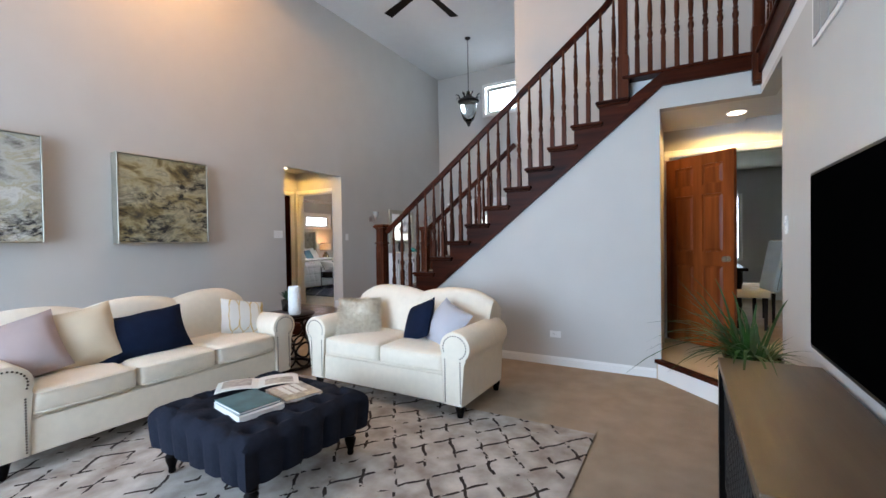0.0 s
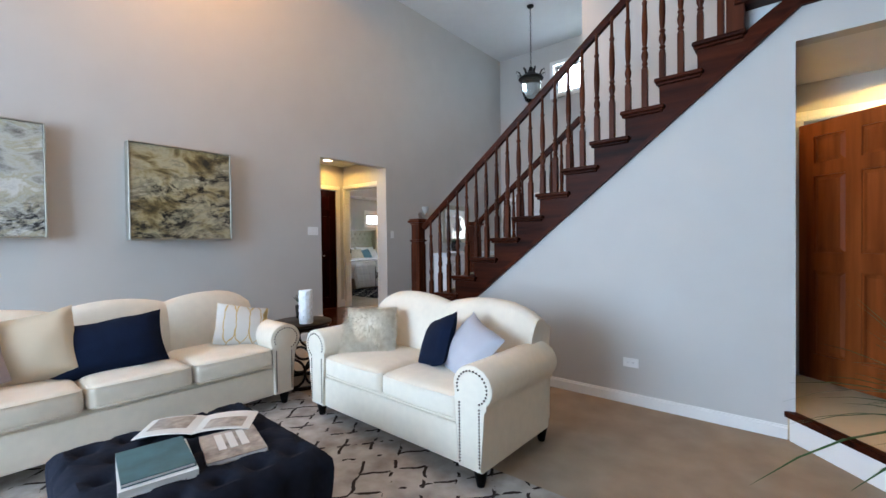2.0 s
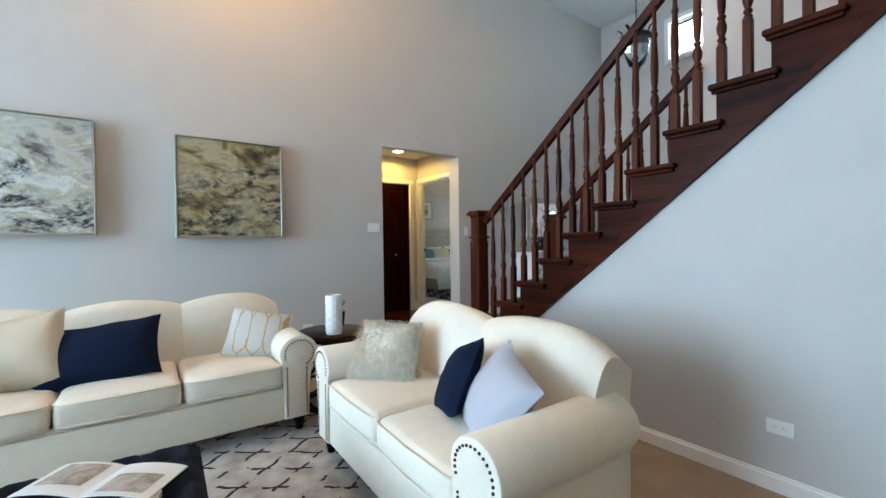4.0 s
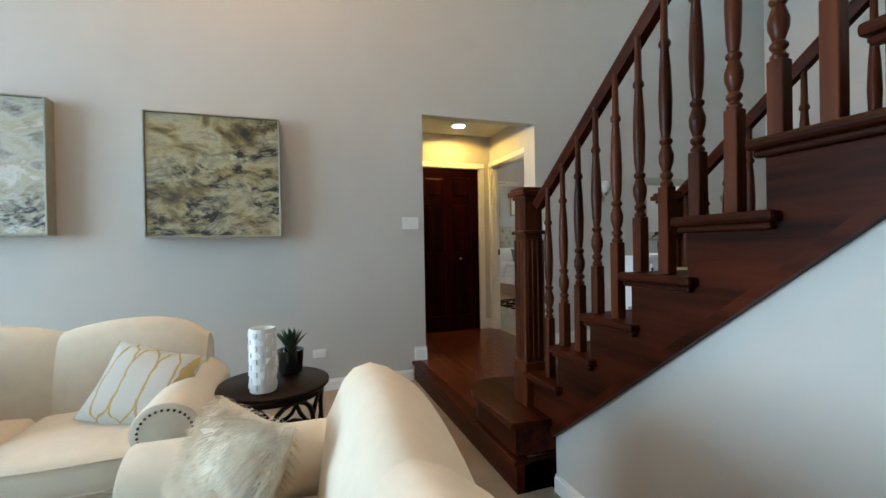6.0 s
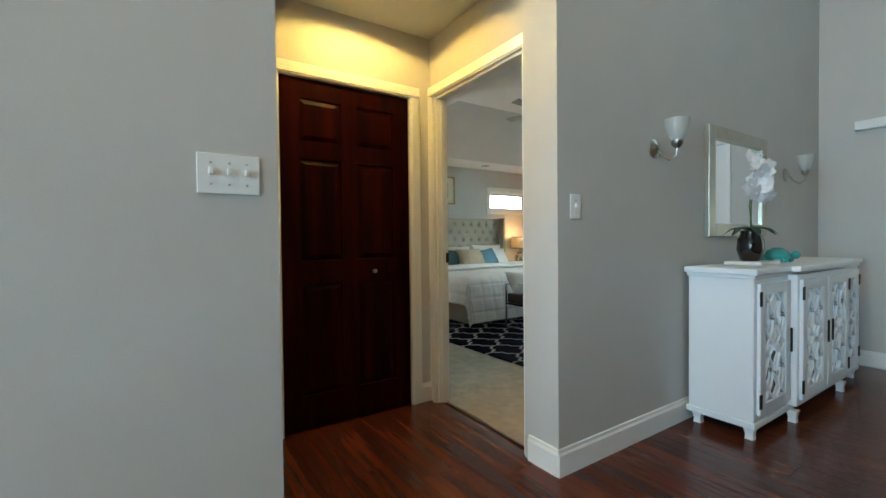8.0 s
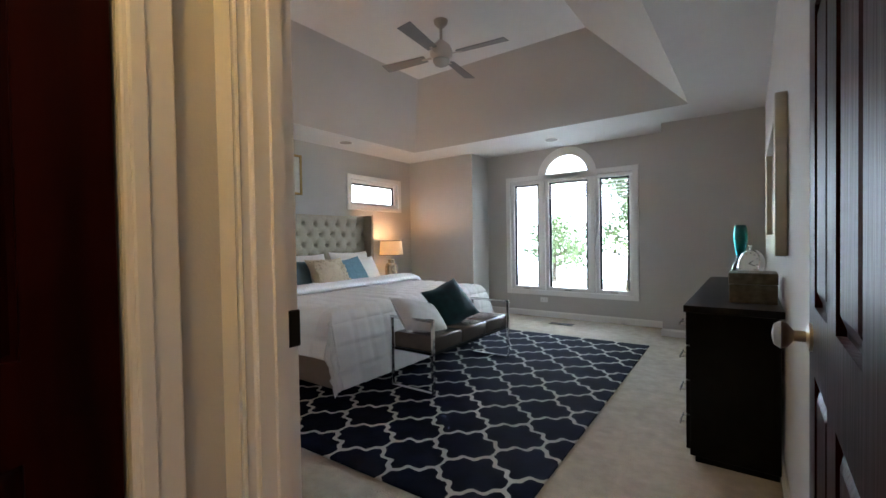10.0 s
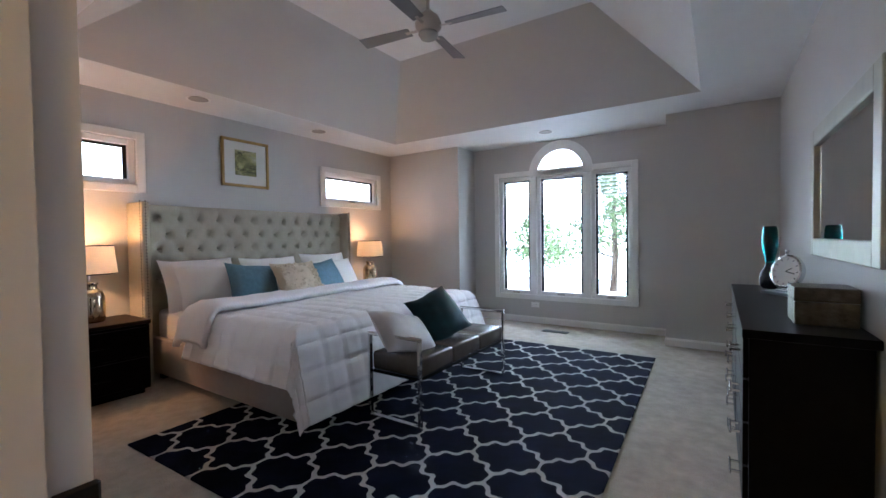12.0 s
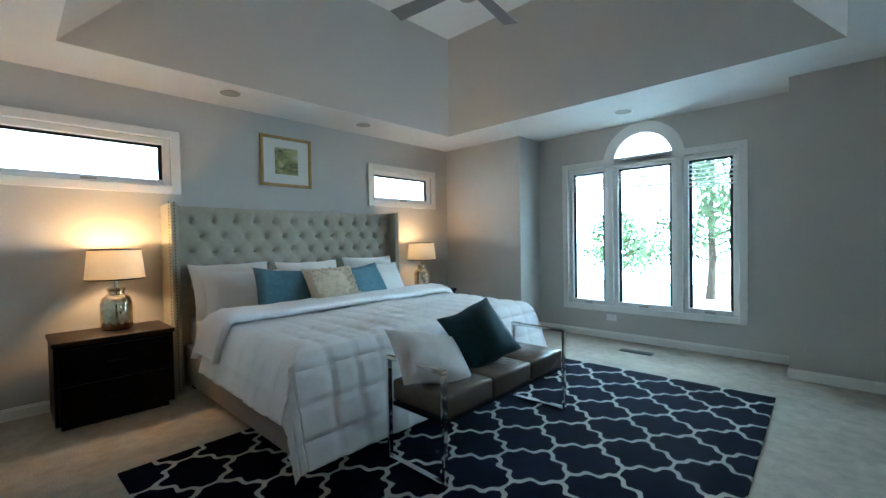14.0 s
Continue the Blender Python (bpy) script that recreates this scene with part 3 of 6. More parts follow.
setting("wall_dining_west", box(-1.58, -1.57, 5.02, 9.0, -0.1, 2.6), WALL, "grey dining room side wall", "wall")

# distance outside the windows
# glowing sheets that throw daylight in through the windows
setting("backdrop_north", box(-22, 8, 24.0, 24.1, -0.5, 14), OUTSIDE, "glowing backdrop of hazy sky and far foliage", "backdrop")
setting("backdrop_west", box(-20, -19.9, -4, 22, -0.5, 12), OUTSIDE_W, "glowing backdrop of hazy sky and far foliage", "backdrop")


def board(points, h, t=0.014, z=0.0, name="baseboard"):
    """A skirting board with a moulded top edge along straight runs ((ax, ay), (bx, by)); its face lies left of the run."""
    bm = bmesh.new()
    for a, b in points:
        a, b = Vector((*a, 0)), Vector((*b, 0))
        d = (b - a).normalized()
        n = Vector((-d.y, d.x, 0))
        prof = [(0, 0), (t, 0), (t, h * 0.78), (t * 0.55, h * 0.86), (t * 0.5, h * 0.97), (0, h)]
        r0 = [bm.verts.new(a + n * p + Vector((0, 0, z + q))) for p, q in prof]
        r1 = [bm.verts.new(b + n * p + Vector((0, 0, z + q))) for p, q in prof]
        for i in range(len(prof)):
            j = (i + 1) % len(prof)
            bm.faces.new((r0[i], r0[j], r1[j], r1[i]))
        bm.faces.new(r0), bm.faces.new(r1[::-1])
    return setting(name, bm, TRIM, "white moulded baseboard", "baseboard")


board([((-5.0, 3.64), (-5.0, -4.0)), ((-2.98, 3.86), (0.05, 3.86))][:1], 0.10)
board([((0.05, 3.86), (-2.98, 3.86))], 0.09)
board([((0.86, -4.0), (0.86, 2.98))], 0.10)
board([((-5.0, 8.5), (-5.0, 4.99)), ((-5.0, 3.775), (-5.0, 3.66)), ((-1.6, 8.5), (-5.0, 8.5))], 0.13, z=R)
board([((-5.0, 5.0), (-5.19, 5.0)), ((-6.16, 5.03), (-6.16, 4.94)), ((-5.12, 3.77), (-5.0, 3.77))], 0.13, z=R)
board([((-10.05, 10.1), (-10.05, 5.15)), ((-8.8, 10.1), (-10.05, 10.1)), ((-8.8, 10.57), (-8.8, 10.1)), ((-6.2, 10.57), (-8.8, 10.57)), ((-6.2, 10.1), (-6.2, 10.57)), ((-5.24, 10.1), (-6.2, 10.1)), ((-5.24, 5.9), (-5.24, 10.1))], 0.085, z=R)


def casing(name, axis, face, out, u0, u1, ztop, label, w=0.075, t=0.02, z=R):
    """Moulded trim round a doorway: two legs and a head, each a part."""
    th = thing(name, label, "door casing", kind="structure")
    def leg(a, b, c, d, nm):
        bm = bmesh.new()
        for k, (f, g) in enumerate(((0.0, 1.0), (0.12, 0.45))):
            lo, hi = sorted((face, face + out * t * (1 + 0.35 * k)))
            if nm == "head":
                p = (a, b, c + (d - c) * f, c + (d - c) * (1 if k == 0 else g))
            else:
                p = (a + (b - a) * f, a + (b - a) * (1 if k == 0 else g), c, d)
            if axis == 0:
                box(lo, hi, p[0], p[1], p[2], p[3], 0.003, 1, bm)
            else:
                box(p[0], p[1], lo, hi, p[2], p[3], 0.003, 1, bm)
        part(nm, bm, TRIM, th)
    leg(u0, u0 - w, z, ztop, "leg"), leg(u1, u1 + w, z, ztop, "leg"), leg(u0 - w, u1 + w, ztop, ztop + w, "head")
    return th


casing("trim_bedroom_door", 1, 5.03, -1, -6.085, -5.24, 2.27, "white painted casing round the bedroom doorway")
casing("trim_closet_door", 0, -6.16, 1, 4.02, 4.86, 2.25, "white painted casing round the closet door")
casing("trim_dining_door", 1, 4.9, -1, 0.14, 1.36, 2.26, "white painted casing round the dining room doorway")
jb = box(-6.085, -6.072, 5.03, 5.11, R, 2.27)
box(-5.256, -5.24, 5.03, 5.11, R, 2.27, bm=jb), box(-6.072, -5.256, 5.03, 5.11, 2.254, 2.27, bm=jb), box(-6.072, -6.064, 5.06, 5.085, R, 2.254, bm=jb)
setting("trim_bedroom_jamb", jb, TRIM, "white painted door jamb with a stop", "trim")
tagged(part("strike_plate", box(-6.072, -6.067, 5.0865, 5.113, 1.14, 1.21, 0.002, 1), IRON), "dark bronze strike plate on the door jamb", "strike plate")


def window(name, axis, face, out, u0, u1, z0, z1, label, mull=(), dark=True, w=0.07):
    """A casement window: casing, sash frames, panes, sill and cranks. out points into the room."""
    th = thing(name, label, "window", kind="structure")
    def bx(nm, a, b, c, d, lo, hi, m, bev=0.004):
        lo, hi = sorted((face + out * lo, face + out * hi))
        bm = box(lo, hi, a, b, c, d, bev, 1) if axis == 0 else box(a, b, lo, hi, c, d, bev, 1)
        return part(nm, bm, m, th)
    for a, b, c, d in ((u0 - w, u0, z0 - w, z1 + w), (u1, u1 + w, z0 - w, z1 + w), (u0, u1, z1, z1 + w), (u0, u1, z0 - w, z0)):
        bx("window_frame", a, b, c, d, 0.0, 0.022, TRIM)
    edges = [u0, *mull, u1]
    for i, (a, b) in enumerate(zip(edges, edges[1:])):
        a, b = a + (0.03 if i else 0), b - (0.03 if i < len(edges) - 2 else 0)
        s = 0.05
        for p in ((a, a + s, z0, z1), (b - s, b, z0, z1), (a + s, b - s, z1 - s, z1), (a + s, b - s, z0, z0 + s)):
            bx("sash", *p, -0.07, -0.02, TRIM)
        if dark:
            for p in ((a + s, a + s + 0.03, z0 + s, z1 - s), (b - s - 0.03, b - s, z0 + s, z1 - s), (a + s, b - s, z1 - s - 0.025, z1 - s)):
                bx("gasket", *p, -0.075, -0.055, IRON, 0.001)
        pane = bx("pane", a + s, b - s, z0 + s, z1 - s, -0.066, -0.060, GLASS, 0)
        pane.visible_shadow = False
        c = (a + b) / 2
        bx("crank", c - 0.05, c + 0.05, z0 + 0.012, z0 + 0.03, -0.022, 0.0, NICKEL, 0.003)
    for m_ in mull:
        bx("mullion", m_ - 0.03, m_ + 0.03, z0, z1, -0.08, 0.01, TRIM)
    return th


window("window_1", 0, -10.05, 1, 5.55, 6.64, 1.88, 2.28, "wide high white-framed awning window over the nightstand")
window("window_2", 0, -10.05, 1, 8.77, 9.78, 1.88, 2.26, "small high white-framed awning window beside the bed")
bay = window("window_3", 1, 10.57, -1, -8.39, -6.61, 0.57, 2.22, "white triple casement window with an arched top light and raised blinds", mull=(-7.86, -7.13))
ab = bmesh.new()
for i in range(20):
    a, b = math.pi * i / 20, math.pi * (i + 1) / 20
    ring = lambda r, q: (-7.50 - r * math.cos(q), 2.225 + r * math.sin(q))
    prism([ring(0.31, a), ring(0.43, a), ring(0.43, b), ring(0.31, b)], 1, 10.545, 10.60, bm=ab)
part("arch_frame", ab, TRIM, bay)
p_ = part("pane", prism([(-7.50 - 0.36 * math.cos(math.pi * i / 20), 2.225 + 0.36 * math.sin(math.pi * i / 20)) for i in range(21)], 1, 10.63, 10.636), GLASS, bay)
p_.visible_shadow = False
part("arch_bar", box(-7.93, -7.07, 10.548, 10.60, 2.20, 2.26, 0.004, 1), TRIM, bay)
for a, b, drop in ((-8.38, -7.90, 0.20), (-7.83, -7.16, 0.22), (-7.10, -6.62, 0.27)):
    bl = thing("window_blind", "white slatted blind drawn up in the window head", "blind", group="bedroom blinds")
    part("headrail", box(a, b, 10.58, 10.612, 2.165, 2.205, 0.003, 1), TRIM, bl)
    for k in range(5):
        part("slat", box(a + 0.01, b - 0.01, 10.575, 10.612, 2.155 - (k + 1) * drop / 6, 2.160 - (k + 1) * drop / 6 + 0.006), TRIM, bl)
    part("bottom_rail", box(a + 0.01, b - 0.01, 10.577, 10.612, 2.155 - drop, 2.172 - drop, 0.003, 1), TRIM, bl)
hw1 = window("window_4", 1, 8.5, -1, -3.72, -2.78, 4.31, 4.92, "high white-framed window over the entrance", dark=True)
window("window_5", 1, 9.0, -1, 0.27, 1.18, 0.97, 2.08, "white-framed dining room window with blinds", dark=False)
for zz in ((0.4, 3.2), (3.5, 4.9)):
    window("window_6" if zz[0] < 1 else "window_7", 1, -4.0, 1, -4.4, -0.8, zz[0], zz[1], "wide white-framed living room window", mull=(-3.2, -2.0), dark=False)
# front door with an oval light
fd = thing("door_front", "white panelled front door with an oval leaded light", "door", kind="structure")
ov = [(-3.75 + 0.22 * math.cos(2 * math.pi * i / 28), 1.45 + 0.5 * math.sin(2 * math.pi * i / 28)) for i in range(28)]
rim = bmesh.new()
for i in range(28):
    a, b = ov[i], ov[(i + 1) % 28]
    o1 = (a[0] + (a[0] + 3.75) * 0.2, a[1] + (a[1] - 1.45) * 0.1)
    o2 = (b[0] + (b[0] + 3.75) * 0.2, b[1] + (b[1] - 1.45) * 0.1)
    prism([a, o1, o2, b], 1, 8.50, 8.53, bm=rim)
part("leaf", box(-4.2, -3.3, 8.535, 8.58, R, 2.3, 0.004, 1), TRIM, fd)
part("oval_rim", rim, TRIM, fd)
# pane emits light to imitate daylight; the leaf behind it is solid
part("oval_light", prism(ov, 1, 8.525, 8.534), mat("glowing_oval_glass", (0.9, 0.95, 0.85), 0.3, emit=1.6), fd, "leaded glass that glows in place of daylight")
for a, b, c, d in ((-4.25, -4.2, R, 2.35), (-3.3, -3.25, R, 2.35), (-4.2, -3.3, 2.3, 2.35)):
    part("jamb", box(a, b, 8.48, 8.64, c, d, 0.003, 1), TRIM, fd)


def panel_door(name, label, w, h, material, knob_x, knob_mat, t=0.04, cat="door"):
    """A six-panel door leaf, hinged at x = 0, in the xz plane, with raised panels on both faces."""
    th = thing(name, label, cat, kind="structure")
    st = 0.11
    cx = [(st, w / 2 - st * 0.45), (w / 2 + st * 0.45, w - st)]
    rows = [(0.20, 0.86), (1.00, 1.60), (1.70, h - 0.11)]
    bm = bmesh.new()
    xs = [0, cx[0][0], cx[0][1], cx[1][0], cx[1][1], w]
    zs = [0, *[v for r_ in rows for v in r_], h]
    for i in range(5):
        for j in range(7):
            hole = i in (1, 3) and j in (1, 3, 5)
            y = t / 2 - (0.012 if hole else 0)
            box(xs[i], xs[i + 1], -y, y, zs[j], zs[j + 1], bm=bm)
    part("leaf", bm, material, th)
    for a, b in cx:
        for c, d in rows:
            pb = bmesh.new()
            for s in (1, -1):
                own = bmesh.new()
                q = 0.035
                v0 = [own.verts.new((x, s * (t / 2 - 0.012), z)) for x, z in ((a + .008, c + .008), (b - .008, c + .008), (b - .008, d - .008), (a + .008, d - .008))]
                v1 = [own.verts.new((x, s * (t / 2 - 0.001), z)) for x, z in ((a + q, c + q), (b - q, c + q), (b - q, d - q), (a + q, d - q))]
                own.faces.new(v1)
                for k in range(4):
                    own.faces.new((v0[k], v0[(k + 1) % 4], v1[(k + 1) % 4], v1[k]))
                join(pb, own)
            part("panel", pb, material, th)
    if knob_x:
        for s in (1, -1):
            kb = lathe([(0.030, 0), (0.030, 0.006), (0.012, 0.01), (0.012, 0.03), (0.026, 0.04), (0.030, 0.052), (0.022, 0.064), (0.0, 0.068)], 14, pose(knob_x, s * t / 2, 0.93, -90 * s, 0, 0))
            part("knob", kb, knob_mat, th, smooth=True)
    return th


d1 = panel_door("door_oak", "honey-stained six-panel oak door standing ajar", 0.76, 2.02, OAK_DOOR, 0.70, NICKEL)
d1.matrix_world = pose(0.125, 4.86, R + 0.01, 0, 0, -38)
d2 = panel_door("door_closet", "dark mahogany six-panel closet door, closed", 0.83, 2.062, DARK_DOOR, 0, NICKEL)
d2.matrix_world = pose(-6.185, 4.025, R + 0.003, 0, 0, 90)
part("knob", lathe([(0.012, 0), (0.008, 0.012), (0.014, 0.022), (0.010, 0.03), (0, 0.031)], 12, pose(0.57, -0.02, 0.92, 90, 0, 0)), NICKEL, d2, "small nickel pull", smooth=True)
d3 = panel_door("door_bedroom", "dark six-panel bedroom door standing open against the wall", 0.72, 2.04, DARK_DOOR, 0.66, NICKEL)
d3.matrix_world = pose(-5.258, 5.135, R + 0.01, 0, 0, 89)


# ---- stairs ----
RISE, RUN = 0.1942, 0.247
nx = lambda k: -2.70 + RUN * (k - 4)
nz = lambda k: R + RISE * k
stairs = thing("staircase", "dark-stained oak staircase with a patterned carpet runner", "staircase")
for k in range(2, 14):
    part("tread", box(nx(k), nx(k + 1) + 0.07, 3.79, 4.87, nz(k) - 0.032, nz(k), 0.011), OAK_X, stairs)
    part("cove_moulding", box(nx(k) + 0.012, nx(k + 1) + 0.055, 3.808, 3.838, nz(k) - 0.052, nz(k) - 0.031, 0.007), OAK_X, stairs)
    part("riser", box(nx(k) + 0.028, nx(k) + 0.045, 3.85, 4.86, nz(k - 1), nz(k) - 0.032), OAK_X, stairs)
    part("runner", box(nx(k) - 0.008, nx(k + 1) + 0.015, 4.08, 4.66, nz(k), nz(k) + 0.009, 0.004), RUNNER, stairs, "cream patterned carpet runner")
# curved starting step
st = [(-2.99, 3.85), (-2.99, 4.87), (-3.55, 4.87)] + [(-3.45 + 0.22 * math.cos(a), 3.86 + 0.22 * math.sin(a)) for a in [math.radians(180 + 9 * i) for i in range(-3, 11)]] + [(-3.0, 3.64)]
part("starting_step", prism(st, 2, R + 0.03, nz(1) - 0.035), OAK_X, stairs)
cx_, cy_ = -3.2, 4.1
part("tread", prism([((x - cx_) * 1.05 + cx_, (y - cy_) * 1.06 + cy_) for x, y in st], 2, nz(1) - 0.035, nz(1), 0.01), OAK_X, stairs)
for yy, nm in ((3.835, "stringer"), (4.86, "stringer")):
    pts = [(nx(2) + 0.03, nz(1) - 0.16)]
    for k in range(2, 14):
        pts += [(nx(k) + 0.03, nz(k) - 0.032), (nx(k + 1) + 0.03, nz(k) - 0.032)]
    pts += [(0.11, 2.885), (0.11, 2.79), (-0.13, 2.60), (-2.99, 0.315)]
    part(nm, prism(pts, 1, yy, yy + 0.022), OAK_X, stairs)
part("stringer_moulding", prism([(-2.99, 0.315), (-0.13, 2.60), (0.11, 2.79), (0.80, 2.79), (0.80, 2.765), (0.12, 2.765), (-0.11, 2.578), (-2.97, 0.285)], 1, 3.828, 3.858), OAK_X, stairs)
part("fascia", box(0.11, 0.80, 3.835, 3.857, 2.79, 2.885), OAK_X, stairs)
part("fascia", box(0.835, 0.858, -4.0, 3.80, 2.72, 2.885), OAK_X, stairs)
part("landing_nosing", box(-0.23, 0.90, 3.815, 3.98, 2.885, 2.915, 0.008), OAK_X, stairs)
part("landing_nosing", box(0.815, 0.98, -4.0, 3.81, 2.885, 2.915, 0.008), OAK_X, stairs)

bal = thing("stair_balustrade", "dark-stained oak balustrade with turned balusters", "railing")


def baluster(h, block):
    """A turned baluster with a square foot block."""
    bm = box(-0.021, 0.021, -0.021, 0.021, 0, block, 0.003, 1)
    t = h - block
    prof = [(0.017, 0), (0.019, 0.010), (0.012, 0.022), (0.019, 0.034), (0.019, 0.042), (0.012, 0.052), (0.021, 0.085), (0.022, 0.11), (0.013, 0.145), (0.019, 0.155), (0.019, 0.163), (0.012, 0.172), (0.017, 0.21)]
    prof += [(0.020, 0.21 + (t - 0.21) * 0.20), (0.017, 0.21 + (t - 0.21) * 0.42), (0.012, 0.21 + (t - 0.21) * 0.58), (0.018, 0.21 + (t - 0.21) * 0.60), (0.018, 0.21 + (t - 0.21) * 0.62), (0.012, 0.21 + (t - 0.21) * 0.65), (0.010, t)]
    return lathe([(q * 1.16, z) for q, z in prof], 12, pose(0, 0, block), bm)


rail_z = lambda x: 1.575 + 0.7862 * (x + 3.07)   # top of the handrail
made = {}


def put_baluster(x, y, z, h, block):
    key = (round(h, 2), round(block, 2))
    if key not in made:
        ob = part("baluster", baluster(*key), OAK_Z, bal, smooth=True)
        made[key] = ob
    else:
        ob = new("baluster", made[key].data)
        ob.parent = bal
    ob.location = (x, y, z)


for side, first, last in ((3.868, 2, 13), (4.82, 2, 7)):
    for k in range(first, last + 1):
        for f in ((0.045, 0.168) if k > 2 else (0.160,)):
            x = nx(k) + f
            if side > 4 and x > -1.72:
                continue
            h = rail_z(x) - 0.045 - nz(k)
            put_baluster(x, side, nz(k), h, 0.21 + 0.10 * (f > 0.1))
for i in range(8):
    put_baluster(-0.10 + 0.112 * i, 3.885, 2.915, 0.88, 0.27)
for i in range(14):
    put_baluster(0.90, 3.72 - 0.125 * i, 2.915, 0.88, 0.27)


def handrail(points):
    """A moulded rail: rounded top over a narrower foot."""
    bm = bmesh.new()
    prof = [(-0.020, -0.052), (0.020, -0.052), (0.024, -0.035), (0.031, -0.020), (0.031, -0.008), (0.020, 0.006), (0, 0.010), (-0.020, 0.006), (-0.031, -0.008), (-0.031, -0.020), (-0.024, -0.035)]
    pts = [Vector(p) for p in points]
    rings = []
    for i, p in enumerate(pts):
        d = (pts[min(i + 1, len(pts) - 1)] - pts[max(i - 1, 0)]).normalized()
        side = Vector((0, 0, 1)).cross(d)
        side = side.normalized() if side.length > 0.05 else Vector((0, 1, 0))
        up = d.cross(side)
        rings.append([bm.verts.new(p + side * a + up * b) for a, b in prof])
    for a, b in zip(rings, rings[1:]):
        for k in range(len(prof)):
            j = (k + 1) % len(prof)
            bm.faces.new((a[k], a[j], b[j], b[k]))
    bm.faces.new(rings[0]), bm.faces.new(rings[-1][::-1])
    return bm


top = [(-0.50 + 0.0, 3.885, rail_z(-0.50)), (-0.42, 3.885, rail_z(-0.42)), (-0.35, 3.885, rail_z(-0.35) + 0.02), (-0.30, 3.885, rail_z(-0.30) + 0.08), (-0.285, 3.885, 3.86)]
part("handrail", handrail([(-3.17, 3.885, rail_z(-3.17)), (-1.8, 3.885, rail_z(-1.8))] + top), OAK_X, bal, smooth=True)
part("handrail", handrail([(-3.13, 4.82, rail_z(-3.13)), (-1.70, 4.82, rail_z(-1.70))]), OAK_X, bal, smooth=True)
part("handrail", handrail([(-0.22, 3.885, 3.84), (0.84, 3.885, 3.84)]), OAK_X, bal, smooth=True)
part("handrail", handrail([(0.90, 3.85, 3.84), (0.90, 1.9, 3.84)]), OAK_X, bal, smooth=True)


def newel(x, y, z0, z1, w=0.062):
    """A box newel: plinth, fluted shaft, collar and moulded cap."""
    m = Matrix.Translation((x, y, 0))
    h = z1 - z0
    n = part("newel_post", box(-w, w, -w, w, z0, z1 - 0.05, 0.004, 1), OAK_Z, bal)
    n.location = (x, y, 0)
    def sub(nm, bm):
        o = part(nm, bm, OAK_Z, n)
        return o
    sub("plinth", box(-w - 0.014, w + 0.014, -w - 0.014, w + 0.014, z0, z0 + 0.24, 0.006))
    sub("collar", box(-w - 0.016, w + 0.016, -w - 0.016, w + 0.016, z1 - 0.26, z1 - 0.238, 0.008))
    cap = box(-w - 0.010, w + 0.010, -w - 0.010, w + 0.010, z1 - 0.065, z1 - 0.045, 0.006)
    box(-w - 0.030, w + 0.030, -w - 0.030, w + 0.030, z1 - 0.045, z1 - 0.018, 0.006, bm=cap)
    box(-w - 0.020, w + 0.020, -w - 0.020, w + 0.020, z1 - 0.018, z1, 0.008, bm=cap)
    sub("cap", cap)
    fl = bmesh.new()
    for a in range(4):
        q = pose(0, 0, 0, 0, 0, 90 * a)
        for i in (-1, 0, 1):
            own = bmesh.new()
            box(i * 0.032 - 0.012 - 0.004, i * 0.032 - 0.012 + 0.004, -w - 0.005, -w + 0.001, z0 + 0.26, z1 - 0.29, 0.002, 1, own)
            join(fl, own, q)
        own = bmesh.new()
        box(0.034 + 0.016, 0.034 + 0.026, -w - 0.005, -w + 0.001, z0 + 0.26, z1 - 0.29, 0.002, 1, own)
        join(fl, own, q)
    tagged(sub("fluting", fl), kind="stuff")
    return n


newel(-3.222, 3.862, nz(1), 1.58, 0.056)
newel(-3.12, 4.82, nz(1), 1.57)
for x, y, z0, z1 in ((-0.225, 3.885, 2.63, 3.95), (0.845, 3.86, 2.66, 3.95)):
    b_ = box(-0.052, 0.052, -0.052, 0.052, z0, 3.12, 0.006)
    box(-0.042, 0.042, -0.042, 0.042, 3.12, z1, 0.012, bm=b_), box(-0.047, 0.047, -0.047, 0.047, z0 - 0.03, z0, 0.008, bm=b_)
    o = part("newel_post", b_, OAK_Z, bal)
    o.location = (x, y, 0)

# step up to the hardwood
setting("riser_hardwood", box(-5.0, -3.02, 3.655, 3.68, 0.0, R - 0.03), OAK_X, "stained oak riser of the foyer step", "step")
setting("riser_hardwood_side", box(-3.045, -3.02, 3.68, 3.86, 0.0, R - 0.03), OAK_X, "stained oak riser beside the stairs", "step")
setting("nosing_hardwood", box(-5.0, -3.0, 3.63, 3.72, R - 0.03, R + 0.002, 0.008), OAK_X, "stained oak nosing of the foyer step", "step")


